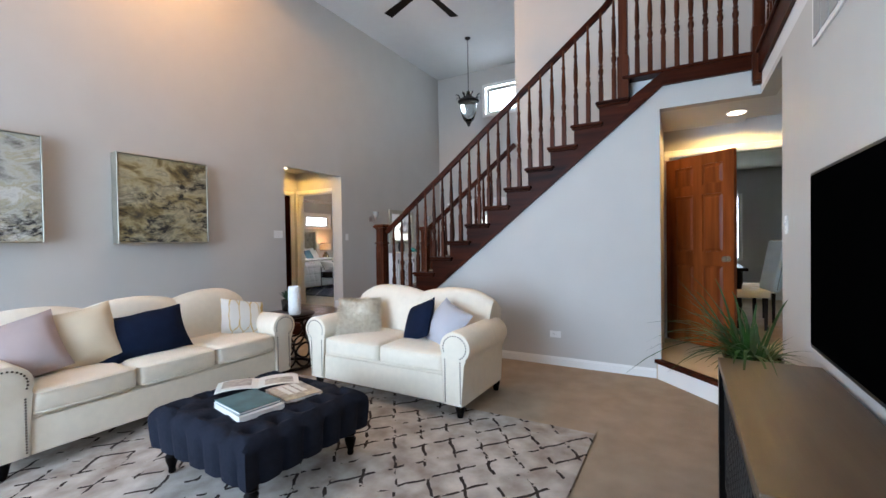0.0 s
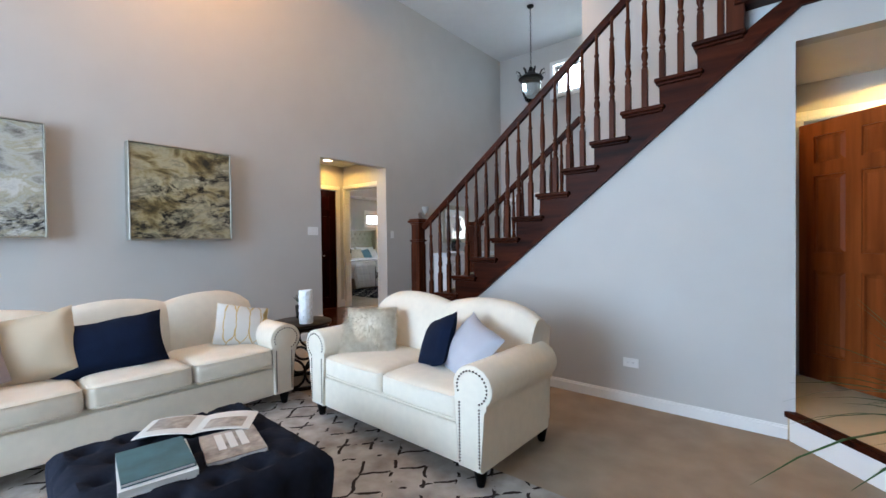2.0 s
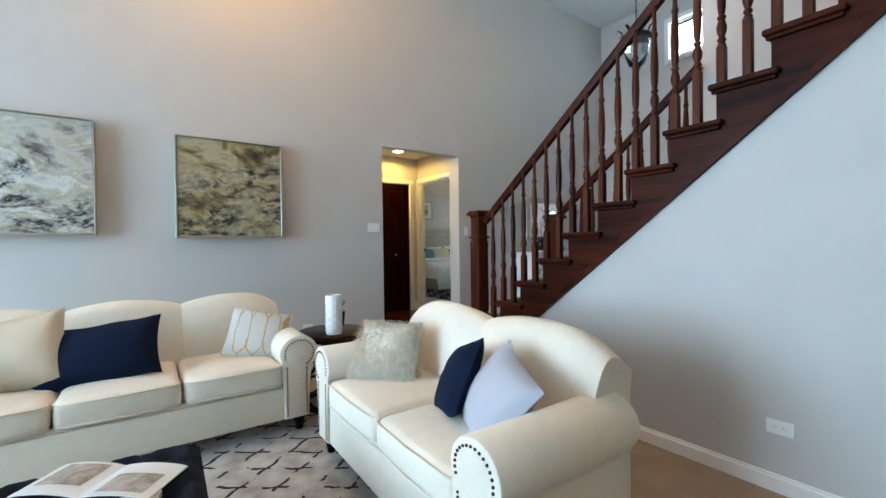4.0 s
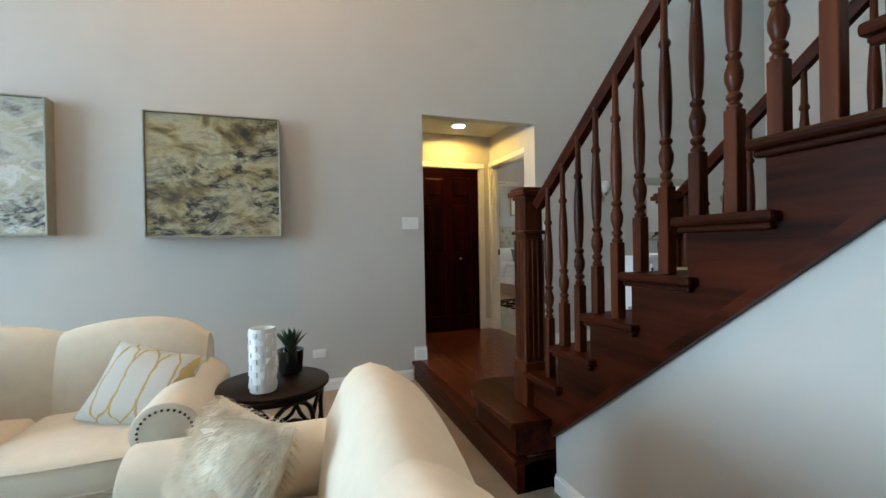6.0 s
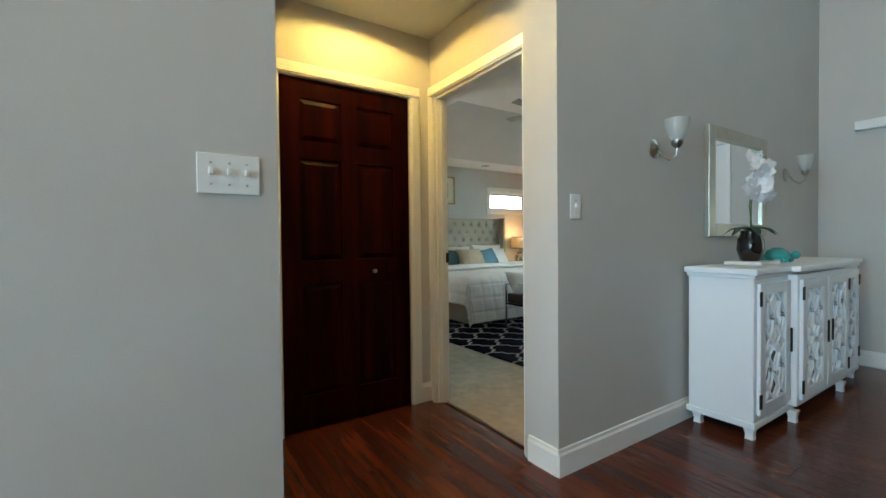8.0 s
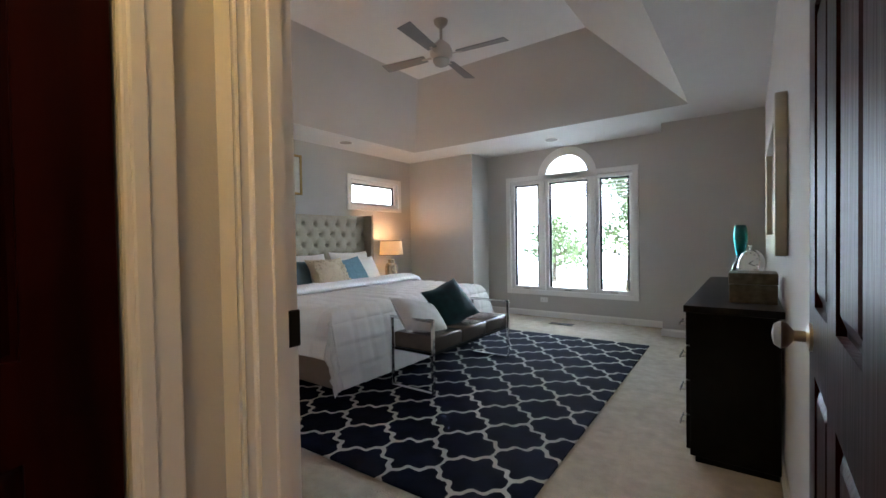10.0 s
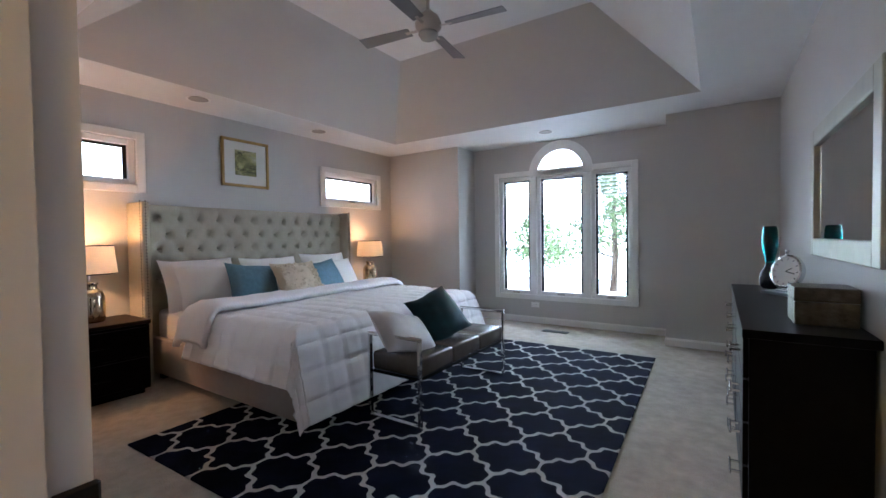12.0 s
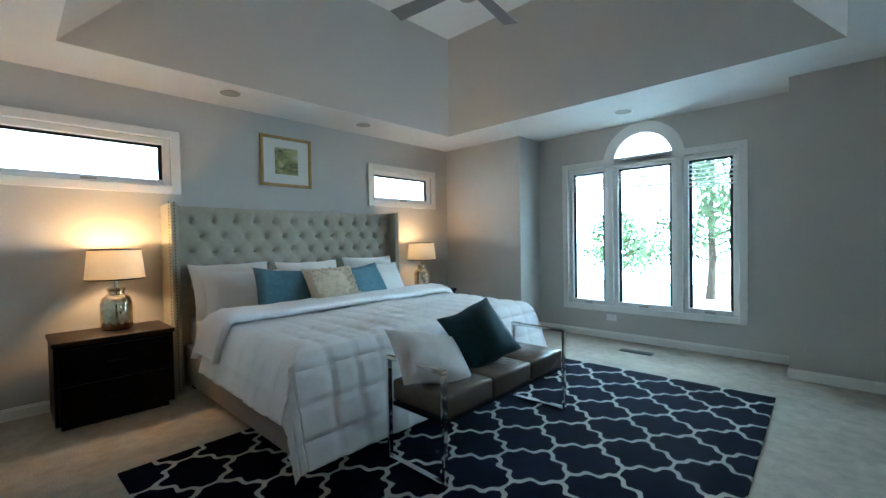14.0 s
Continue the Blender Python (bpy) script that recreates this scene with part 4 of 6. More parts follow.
# ---- living room furniture ----
def seat(w, n, label, name, cat="sofa", D=0.86, inset=0.07):
    """A rolled-arm settee of n cushions, facing -y, centred on x, its back at y = depth."""
    th = thing(name, label, cat)
    AW, S = 0.20, D - 0.86
    iw = w / 2 - AW
    part("frame", box(-iw - 0.02, iw + 0.02, 0.03, D - 0.05, 0.10, 0.335, 0.02, 3), FABRIC, th, smooth=True)
    for i in range(n):
        cw = 2 * iw / n
        a = -iw + i * cw
        bm = box(a + 0.004, a + cw - 0.004, 0.0, 0.62 + S, 0.325, 0.475, 0.045, 4)
        bmesh.ops.subdivide_edges(bm, edges=[e for e in bm.edges if e.calc_length() > 0.25], cuts=6, use_grid_fill=True)
        for v in bm.verts:
            u, q = (v.co.x - a - cw / 2) / (cw / 2), (v.co.y - 0.31) / 0.31
            if v.co.z > 0.40:
                v.co.z += 0.028 * max(0, 1 - u * u) * max(0, 1 - q * q)
            v.co.y -= 0.012 * max(0, 1 - u * u) * (v.co.y < 0.3)
        c = part("seat_cushion", bm, FABRIC, th, smooth=True)
        pip = bmesh.new()
        for zz in (0.345, 0.462):
            tube([(a + 0.014, 0.10, zz), (a + 0.010, 0.03, zz), (a + 0.04, -0.001, zz), (a + cw / 2, -0.013, zz), (a + cw - 0.04, -0.001, zz), (a + cw - 0.010, 0.03, zz), (a + cw - 0.014, 0.10, zz)], 0.005, 6, pip)
        part("piping", pip, FABRIC, c, smooth=True)
    # camel-top back in n swells
    for i in range(n):
        cw = 2 * (w / 2 - inset) / n
        a = -(w / 2 - inset) + i * cw
        bm = bmesh.new()
        N, rows = 12, []
        for j in range(N + 1):
            u = j / N
            x = a + cw * u
            zt = 0.845 + 0.055 * math.sin(math.pi * u) ** 0.8
            if (i == 0 and u < 0.3) or (i == n - 1 and u > 0.7):
                e = (0.3 - u) / 0.3 if u < 0.3 else (u - 0.7) / 0.3
                zt -= 0.05 * e * e
            k = 0.03 * math.sin(math.pi * u) ** 0.5
            prof = [(0.60 - k, 0.36), (0.605 - k, 0.50), (0.63 - k, 0.68), (0.665, zt - 0.05), (0.70, zt - 0.012), (0.745, zt), (0.80, zt - 0.02), (0.845, zt - 0.075), (D, zt - 0.18), (D, 0.12), (0.70, 0.12)]
            rows.append([bm.verts.new((x, p + (S if p < D else 0), q)) for p, q in prof])
        for r0, r1 in zip(rows, rows[1:]):
            for q in range(11):
                bm.faces.new((r0[q], r0[(q + 1) % 11], r1[(q + 1) % 11], r1[q]))
        bm.faces.new(rows[0]), bm.faces.new(rows[-1][::-1])
        part("back_cushion", bm, FABRIC, th, smooth=True)
    for s in (1, -1):
        arc = [(0.100 + 0.128 * math.cos(math.radians(q)), 0.535 + 0.118 * math.sin(math.radians(q))) for q in range(-50, 216, 12)]
        prof = [(0.0, 0.10), (0.165, 0.10), (0.165, 0.42)] + arc + [(0.0, 0.44)]
        pts = [(s * (iw + p), q) for p, q in prof]
        arm = part("arm", prism(pts, 1, 0.0, D - 0.10, 0.012, seg=2), FABRIC, th, smooth=True)
        nb = bmesh.new()
        path = [(0.018, 0.13 + 0.0165 * i) for i in range(20)] + [(0.100 + 0.096 * math.cos(math.radians(q)), 0.535 + 0.088 * math.sin(math.radians(q))) for q in range(200, -72, -13)] + [(0.147, 0.43 - 0.0165 * i) for i in range(19)]
        for p, q in path:
            ball(0.0065, Matrix.Translation((s * (iw + p), -0.001, q)), nb, 1)
        part("nailhead_trim", nb, NAIL, arm, "dark antique nailheads")
    part("skirt_rail", box(-iw, iw, 0.012, 0.05, 0.10, 0.315, 0.012, 3), FABRIC, th, smooth=True)
    for x in (-w / 2 + 0.09, w / 2 - 0.09):
        for y in (0.06, D - 0.10):
            part("foot", lathe([(0.022, 0), (0.026, 0.02), (0.040, 0.09), (0.042, 0.105)], 12, Matrix.Translation((x, y, 0))), BLACKWOOD, th, smooth=True)
    return th


sofa = seat(2.12, 3, "cream upholstered three-seat rolled-arm sofa with nailhead trim", "sofa")
sofa.matrix_world = pose(-3.06, 1.16, 0.012, 0, 0, 90)
love = seat(1.66, 2, "cream upholstered rolled-arm loveseat with nailhead trim", "loveseat", D=0.83, inset=0.08)
love.matrix_world = pose(-1.93, 2.115, 0.012, 0, 0, -1)
C1 = "cushions on the sofas"
cushion("", "mauve square throw pillow on the sofa", -3.46, 0.36, 0.49, 0.46, 0.44, 0.18, MAUVE, 75, 32, -16, 1, C1)
cushion("", "ivory square throw pillow on the sofa", -3.46, 0.69, 0.49, 0.45, 0.45, 0.17, IVORY, 80, 26, -10, 2, C1)
cushion("", "navy velvet lumbar pillow on the sofa", -3.40, 1.05, 0.49, 0.63, 0.38, 0.19, NAVY, 78, 30, -6, 3, C1)
cushion("", "white pillow with gold trellis on the sofa", -3.43, 1.94, 0.49, 0.42, 0.37, 0.16, GOLDLAT, 74, 34, 12, 4, C1)
cushion("", "navy velvet throw pillow on the loveseat", -1.74, 2.46, 0.49, 0.38, 0.36, 0.15, NAVY, -22, 28, -20, 5, C1)
cushion("", "pale grey square throw pillow on the loveseat", -1.46, 2.44, 0.49, 0.40, 0.38, 0.16, LILAC, -26, 36, 16, 6, C1)
fur = cushion("", "fluffy cream fur throw pillow on the loveseat", -2.40, 2.44, 0.49, 0.40, 0.36, 0.16, FUR, 34, 26, 0, 7, C1)
fb_ = bmesh.new()
rnd = random.Random(4)
for i in range(5200):
    u, v = rnd.uniform(-1, 1), rnd.uniform(-1, 1)
    k = max(0.0, (1 - u * u) * (1 - v * v)) ** 0.42
    s = 1 if rnd.random() < 0.3 else -1
    b0 = Vector((u * 0.20, s * 0.065 * k, v * 0.18))
    L_ = rnd.uniform(0.03, 0.075)
    tip = b0 + Vector((rnd.uniform(-0.02, 0.02) + u * 0.02, s * L_ * 0.55, -L_ * 0.55 + v * 0.02))
    a = fb_.verts.new(b0 + Vector((0.0035, 0, 0)))
    b = fb_.verts.new(b0 - Vector((0.0035, 0, 0)))
    fb_.faces.new((a, b, fb_.verts.new(tip)))
tagged(part("fur", fb_, FUR, fur), kind="stuff")

# tufted ottoman
ot = thing("ottoman", "dark blue tufted ottoman on turned black legs", "ottoman", -1.94, 1.03, 0.012, -2)
W_, D_, N_ = 0.92, 0.84, 36
buttons = []
for i in range(5):
    for j in range(4 + (i % 2 == 0)):
        buttons.append((-0.34 + 0.17 * i, (-0.30 if i % 2 == 0 else -0.225) + 0.15 * j))
ob_ = bmesh.new()
grid = []
for i in range(N_ + 1):
    row = []
    for j in range(N_ + 1):
        u, v = 2 * i / N_ - 1, 2 * j / N_ - 1
        x, y = u * W_ / 2, v * D_ / 2
        edge = max(abs(u), abs(v))
        z = 0.405 - 0.05 * max(0, (edge - 0.86) / 0.14) ** 2
        d = min(math.hypot(x - p, y - q) for p, q in buttons)
        z -= 0.046 * math.exp(-(d / 0.036) ** 2)
        g = abs(((x / 0.17 + y / 0.15) / 1.0 + 0.0) % 1.0 - 0.5)
        h = abs(((x / 0.17 - y / 0.15) / 1.0 + 0.0) % 1.0 - 0.5)
        z -= 0.017 * (math.exp(-((0.5 - g) / 0.06) ** 2) + math.exp(-((0.5 - h) / 0.06) ** 2))
        row.append(ob_.verts.new((x, y, z)))
    grid.append(row)
for i in range(N_):
    for j in range(N_):
        ob_.faces.new((grid[i][j], grid[i + 1][j], grid[i + 1][j + 1], grid[i][j + 1]))
rim_ = [grid[i][0] for i in range(N_ + 1)] + [grid[N_][j] for j in range(1, N_ + 1)] + [grid[i][N_] for i in range(N_ - 1, -1, -1)] + [grid[0][j] for j in range(N_ - 1, 0, -1)]
lower = []
for i, v in enumerate(rim_):
    cut = 0.022 * math.exp(-(((i % 6) - 3) / 0.8) ** 2)
    d = Vector((v.co.x, v.co.y, 0)).normalized()
    lower.append([ob_.verts.new((v.co.x * s - d.x * cut, v.co.y * s - d.y * cut, z)) for s, z in ((1.012, 0.31), (1.0, 0.22), (0.985, 0.165))])
for i in range(len(rim_)):
    j = (i + 1) % len(rim_)
    ob_.faces.new((rim_[i], rim_[j], lower[j][0], lower[i][0]))
    for k in range(2):
        ob_.faces.new((lower[i][k], lower[j][k], lower[j][k + 1], lower[i][k + 1]))
ob_.faces.new([l[2] for l in lower])
part("upholstery", ob_, OTTO, ot, smooth=True)
for p, q in buttons:
    part("button", ball(0.011, Matrix.Translation((p, q, 0.352)) @ Matrix.Diagonal((1, 1, 0.5, 1)), sub=1), OTTO, ot, smooth=True)
for x in (-0.38, 0.38):
    for y in (-0.34, 0.34):
        part("leg", lathe([(0.016, 0), (0.022, 0.012), (0.018, 0.03), (0.032, 0.075), (0.036, 0.10), (0.022, 0.118), (0.034, 0.128), (0.036, 0.17)], 14, Matrix.Translation((x, y, 0))), BLACKWOOD, ot, smooth=True)


def book(name, label, x, y, z, w, d, h, rz, cover):
    th = thing(name, label, "book", x, y, z, rz, "books on the ottoman")
    part("pages", box(-w / 2 + 0.004, w / 2 - 0.002, -d / 2 + 0.004, d / 2 - 0.004, 0.003, h - 0.003), PAPER, th)
    c = box(-w / 2, w / 2, -d / 2, d / 2, 0, 0.003)
    box(-w / 2, w / 2, -d / 2, d / 2, h - 0.003, h, bm=c), box(-w / 2, -w / 2 + 0.003, -d / 2, d / 2, 0.003, h - 0.003, bm=c)
    part("cover", c, cover, th)
    return th


book("book", "thick coffee-table book on the ottoman", -1.87, 0.885, 0.410, 0.25, 0.33, 0.030, -101, PAPER)
book("book", "teal-covered book on top of another", -1.88, 0.885, 0.441, 0.235, 0.30, 0.016, -99, COVER)
mg = book("magazine", "folded magazine with a pale picture cover", -1.83, 1.165, 0.410, 0.23, 0.29, 0.020, -104, PHOTO)
for i in range(3):
    part("title_bar", box(-0.06 + 0.045 * i, -0.03 + 0.045 * i, -0.11, 0.06, 0.022, 0.0235), PAPER, mg, "pale lettering bar")
om = thing("open_magazine", "open magazine with printed photographs on the ottoman", "magazine", -2.13, 1.14, 0.432, 52, "books on the ottoman")
for s in (1, -1):
    arch = lambda u: 0.003 + 0.013 * math.sin(math.pi * min(1.0, u)) ** 0.7
    bm = bmesh.new()
    rows = []
    for i in range(11):
        u = i / 10
        rows.append([bm.verts.new((s * u * 0.245, yv, arch(u) + zz)) for yv, zz in ((-0.105, 0), (0.105, 0), (0.105, -0.004), (-0.105, -0.004))])
    for a, b in zip(rows, rows[1:]):
        for q in range(4):
            bm.faces.new((a[q], a[(q + 1) % 4], b[(q + 1) % 4], b[q]))
    bm.faces.new(rows[0]), bm.faces.new(rows[-1][::-1])
    page = part("page", bm, PAPER, om, smooth=True)
    lo_y, hi_y = ((-0.085, 0.03) if s > 0 else (-0.05, 0.09))
    bm = bmesh.new()
    rows = [[bm.verts.new((s * (0.04 + 0.019 * i), yv, arch((0.04 + 0.019 * i) / 0.245) + 0.0008)) for yv in (lo_y, hi_y)] for i in range(10)]
    for a, b in zip(rows, rows[1:]):
        bm.faces.new((a[0], a[1], b[1], b[0]))
    part("photograph", bm, PHOTO, page)

rug = tagged(part("area_rug", box(-1.75, 1.75, -1.45, 1.45, 0, 0.012, 0.004, 1), RUG1), "silver and taupe rug with a distressed dark trellis", "rug")
rug.location = (-2.00, 0.90, 0.001)

# drum side table
tbl = thing("side_table", "round dark wooden drum table with pierced rings", "side table", -3.45, 2.50, 0.012)
part("tabletop", lathe([(0.262, 0), (0.272, 0.008), (0.272, 0.022), (0.264, 0.028)], 40, Matrix.Translation((0, 0, 0.55))), ESPRESSO, tbl, smooth=True)
part("base_ring", lathe([(0.235, 0), (0.245, 0), (0.245, 0.03), (0.215, 0.03), (0.215, 0), (0.235, 0)], 32, closed=False), ESPRESSO, tbl)
part("apron", lathe([(0.225, 0.52), (0.245, 0.52), (0.245, 0.55), (0.225, 0.55)], 32, closed=False), ESPRESSO, tbl)
for row, zc in ((0, 0.155), (1, 0.40)):
    for i in range(7):
        a0 = 2 * math.pi * (i + 0.5 * row) / 7
        pts = [(0.235 * math.cos(a0 + 0.46 * math.cos(q)), 0.235 * math.sin(a0 + 0.46 * math.cos(q)), zc + 0.125 * math.sin(q)) for q in [2 * math.pi * k / 18 for k in range(19)]]
        part("ring", tube(pts, 0.012, 6), ESPRESSO, tbl, smooth=True)
vz = thing("vase", "white ceramic cylinder vase with a woven relief", "vase", -3.31, 2.46, 0.590)
vb = lathe([(0.056, 0), (0.060, 0.004), (0.060, 0.295), (0.056, 0.30), (0.052, 0.295), (0.052, 0.02), (0.0, 0.018)], 40)
part("body", vb, CERAMIC, vz, smooth=True)
rel = bmesh.new()
for i in range(12):
    for j in range(9):
        if (i + j) % 2 == 0:
            own = box(-0.011, 0.011, -0.004, 0.004, -0.013, 0.013, 0.003, 1)
            join(rel, own, pose(0, 0, 0, 0, 0, 30 * i) @ pose(0, -0.060, 0.03 + 0.030 * j))
tagged(part("relief", rel, CERAMIC, vz), kind="stuff")
sp = thing("succulent", "small succulent in a black pot on the side table", "plant", -3.56, 2.58, 0.590)
part("pot", lathe([(0.045, 0), (0.060, 0.01), (0.066, 0.08), (0.070, 0.13), (0.062, 0.13), (0.05, 0.11)], 20), BLACKCER, sp, smooth=True)
for i in range(22):
    a, t = i * 2.4, 0.3 + 0.7 * i / 22
    bm = tube([(0, 0, 0), (0.02 * t, 0, 0.03), (0.06 * t, 0, 0.07 + 0.03 * (1 - t)), (0.10 * t, 0, 0.10 + 0.05 * (1 - t))], [0.008, 0.016, 0.012, 0.001], 6, flat=0.4)
    o = part("leaf", bm, SUCC, sp, smooth=True)
    o.matrix_local = pose(0, 0, 0.11, 0, 0, math.degrees(a))


def picture(name, label, axis, face, out, u0, u1, z0, z1, m, frame_mat, depth=0.045, border=0.012, cat="painting"):
    th = thing(name, label, cat)
    def bx(nm, a, b, c, d, lo, hi, mm, bev=0.002):
        lo, hi = sorted((face + out * lo, face + out * hi))
        return part(nm, box(lo, hi, a, b, c, d, bev, 1) if axis == 0 else box(a, b, lo, hi, c, d, bev, 1), mm, th)
    for a, b, c, d in ((u0, u0 + border, z0, z1), (u1 - border, u1, z0, z1), (u0 + border, u1 - border, z0, z0 + border), (u0 + border, u1 - border, z1 - border, z1)):
        bx("frame_side", a, b, c, d, 0.002, depth, frame_mat)
    bx("canvas", u0 + border + 0.004, u1 - border - 0.004, z0 + border + 0.004, z1 - border - 0.004, 0.004, depth - 0.012, m, 0)
    return th


picture("painting", "gold and cream marbled abstract painting in a thin metallic frame", 0, -5.0, 1, 1.528, 2.50, 1.366, 2.342, PAINT1, SILVERF, 0.125)
picture("painting", "grey and black marbled abstract painting in a thin metallic frame", 0, -5.0, 1, -0.03, 0.945, 1.387, 2.378, PAINT2, SILVERF, 0.125)

# media console, television
con = thing("media_console", "dark console table with a weathered brown top", "console table")
part("tabletop", box(0.425, 0.835, 0.62, 1.95, 0.685, 0.72, 0.004), CONSOLE, con)
for y in (0.66, 1.91):
    for x in (0.445, 0.815):
        part("leg", box(x - 0.02, x + 0.02, y - 0.03, y + 0.03, 0.0, 0.685, 0.003, 1), BLACKWOOD, con)
    part("stretcher", box(0.465, 0.795, y - 0.02, y + 0.02, 0.06, 0.10), BLACKWOOD, con)
part("apron", box(0.44, 0.82, 0.69, 1.88, 0.60, 0.685, 0.003, 1), BLACKWOOD, con)
part("back_panel", box(0.80, 0.815, 0.69, 1.88, 0.10, 0.60), BLACKWOOD, con)
gr = bmesh.new()
for i in range(24):
    for s in (1, -1):
        y0_ = 0.70 + 0.05 * i
        rod((0.45, y0_, 0.10), (0.45, min(1.88, max(0.69, y0_ + s * 0.28)), 0.58), 0.004, 5, gr)
part("grille", gr, IRON, con, "diamond metal grille")
part("shelf", box(0.45, 0.80, 0.69, 1.88, 0.08, 0.10, 0.003, 1), BLACKWOOD, con)
tv = thing("television", "large black flat-screen television on the wall", "television")
part("bezel", box(0.795, 0.835, 0.50, 1.965, 0.81, 1.63, 0.005, 2), mat("tv_bezel", (0.012, 0.012, 0.013), 0.35, spec=0.2), tv)
part("screen", box(0.792, 0.796, 0.515, 1.95, 0.83, 1.615), SCREEN, tv)
part("wall_bracket", box(0.835, 0.86, 1.0, 1.5, 1.0, 1.4), IRON, tv)
pl = thing("grass_plant", "ornamental grass in a dark pot behind the console", "plant", 0.60, 2.20, 0.0)
part("pot", lathe([(0.11, 0), (0.12, 0.01), (0.135, 0.66), (0.14, 0.68), (0.125, 0.68), (0.12, 0.62)], 24), BLACKCER, pl, smooth=True)
part("soil", cyl(0.13, 0.13, 0.02, 20, Matrix.Translation((0, 0, 0.62))), BARK, pl)
rnd = random.Random(9)
for grp in range(170):
    a, ln, droop = rnd.uniform(0, 6.283), rnd.uniform(0.30, 0.66), rnd.uniform(0.25, 1.25)
    r0 = rnd.uniform(0, 0.06)
    if math.cos(a) > 0.3:
        ln *= 0.45
    pts, ws = [], []
    for k in range(8):
        u = k / 7
        pts.append((r0 + ln * u * (0.35 + 0.55 * droop * u ** 0.6), 0.02 * math.sin(grp + 3 * u), 0.60 + ln * (u * 1.05 - 0.85 * droop * u * u)))
        ws.append(0.0095 * (1 - u) ** 0.55 * (0.55 + 0.45 * min(1, u * 4)) + 0.0006)
    o = part("blade", tube(pts, ws, 4, flat=0.22), LEAF, pl)
    o.matrix_local = pose(0, 0, 0, 0, 0, math.degrees(a))


# plates, vents, cans
def plate(name, label, axis, face, out, u, z, w, h, toggles=0, sockets=0):
    th = thing(name, label, "switch" if toggles else "outlet")
    def bx(nm, a, b, c, d, lo, hi, mm):
        lo, hi = sorted((face + out * lo, face + out * hi))
        return part(nm, box(lo, hi, a, b, c, d, 0.0015, 1) if axis == 0 else box(a, b, lo, hi, c, d, 0.0015, 1), mm, th)
    bx("plate", u - w / 2, u + w / 2, z - h / 2, z + h / 2, 0.0, 0.006, PLASTIC)
    for i in range(toggles):
        c = u + (i - (toggles - 1) / 2) * 0.046
        bx("toggle", c - 0.005, c + 0.005, z - 0.004, z + 0.016, 0.006, 0.016, PLASTIC)
        for s in (1, -1):
            bx("screw", c - 0.003, c + 0.003, z + s * 0.03 - 0.003, z + s * 0.03 + 0.003, 0.006, 0.0075, NICKEL)
    for i in range(sockets):
        c = u + (i - 0.5) * 0.04
        bx("socket", c - 0.015, c + 0.015, z - 0.014, z + 0.014, 0.006, 0.0085, PLASTIC)
        for s in (1, -1):
            bx("slot", c + s * 0.006 - 0.001, c + s * 0.006 + 0.001, z - 0.002, z + 0.007, 0.0085, 0.009, IRON)
    return th


plate("light_switch", "white triple toggle switch plate", 0, -5.0, 1, 3.637, 1.487, 0.16, 0.112, 3)
plate("light_switch", "white single toggle switch plate", 0, -5.0, 1, 5.121, 1.449, 0.072, 0.118, 1)
plate("light_switch", "white switch plate beside the passage", 0, 0.86, -1, 2.86, 1.41, 0.075, 0.12, 1)
plate("wall_outlet", "white wall outlet above the baseboard", 0, -5.0, 1, 2.79, 0.335, 0.115, 0.072, 0, 2)
plate("wall_outlet", "white wall outlet on the stair wall", 1, 3.86, -1, -0.915, 0.33, 0.115, 0.072, 0, 2)
plate("wall_outlet", "white wall outlet under the window", 1, 10.57, -1, -7.857, 0.43, 0.115, 0.072, 0, 2)


def can(name, label, x, y, z, r=0.075, on=True):
    th = thing(name, label, "ceiling light", x, y, z)
    part("trim_ring", lathe([(r, 0), (r * 1.25, -0.004), (r * 1.25, 0), (r, 0)], 28, closed=False), TRIM, th, smooth=True)
    part("lens", cyl(r, r, 0.004, 28, Matrix.Translation((0, 0, -0.004))), CANGLOW if on else UNLIT, th)
    return th


can("recessed_light", "lit recessed ceiling light in the hallway", -5.79, 4.455, HALL - 0.001)
can("recessed_light", "lit recessed ceiling light in the passage", 0.74, 4.45, 2.564)
can("recessed_light", "lit recessed ceiling light high above the sofa", -4.15, 1.9, TOP - 0.001)
for x, y in ((-9.66, 7.0), (-9.70, 8.40), (-7.51, 10.05)):
    can("ceiling_speaker", "round white recessed ceiling light, unlit", x, y, BED - 0.001, 0.08, False)
vn = thing("wall_vent", "white return air grille high on the wall", "vent")
part("frame", box(0.85, 0.86, 1.50, 2.20, 2.30, 2.56, 0.002, 1), TRIM, vn)
# grey strips paint the shadow in the grille's openings
for i in range(5):
    part("slat", box(0.846, 0.850, 1.53 + 0.13 * i, 1.64 + 0.13 * i, 2.325, 2.54), mat("vent_shadow", (0.30, 0.30, 0.29), 0.7) if i == 0 else bpy.data.materials["vent_shadow"], vn)


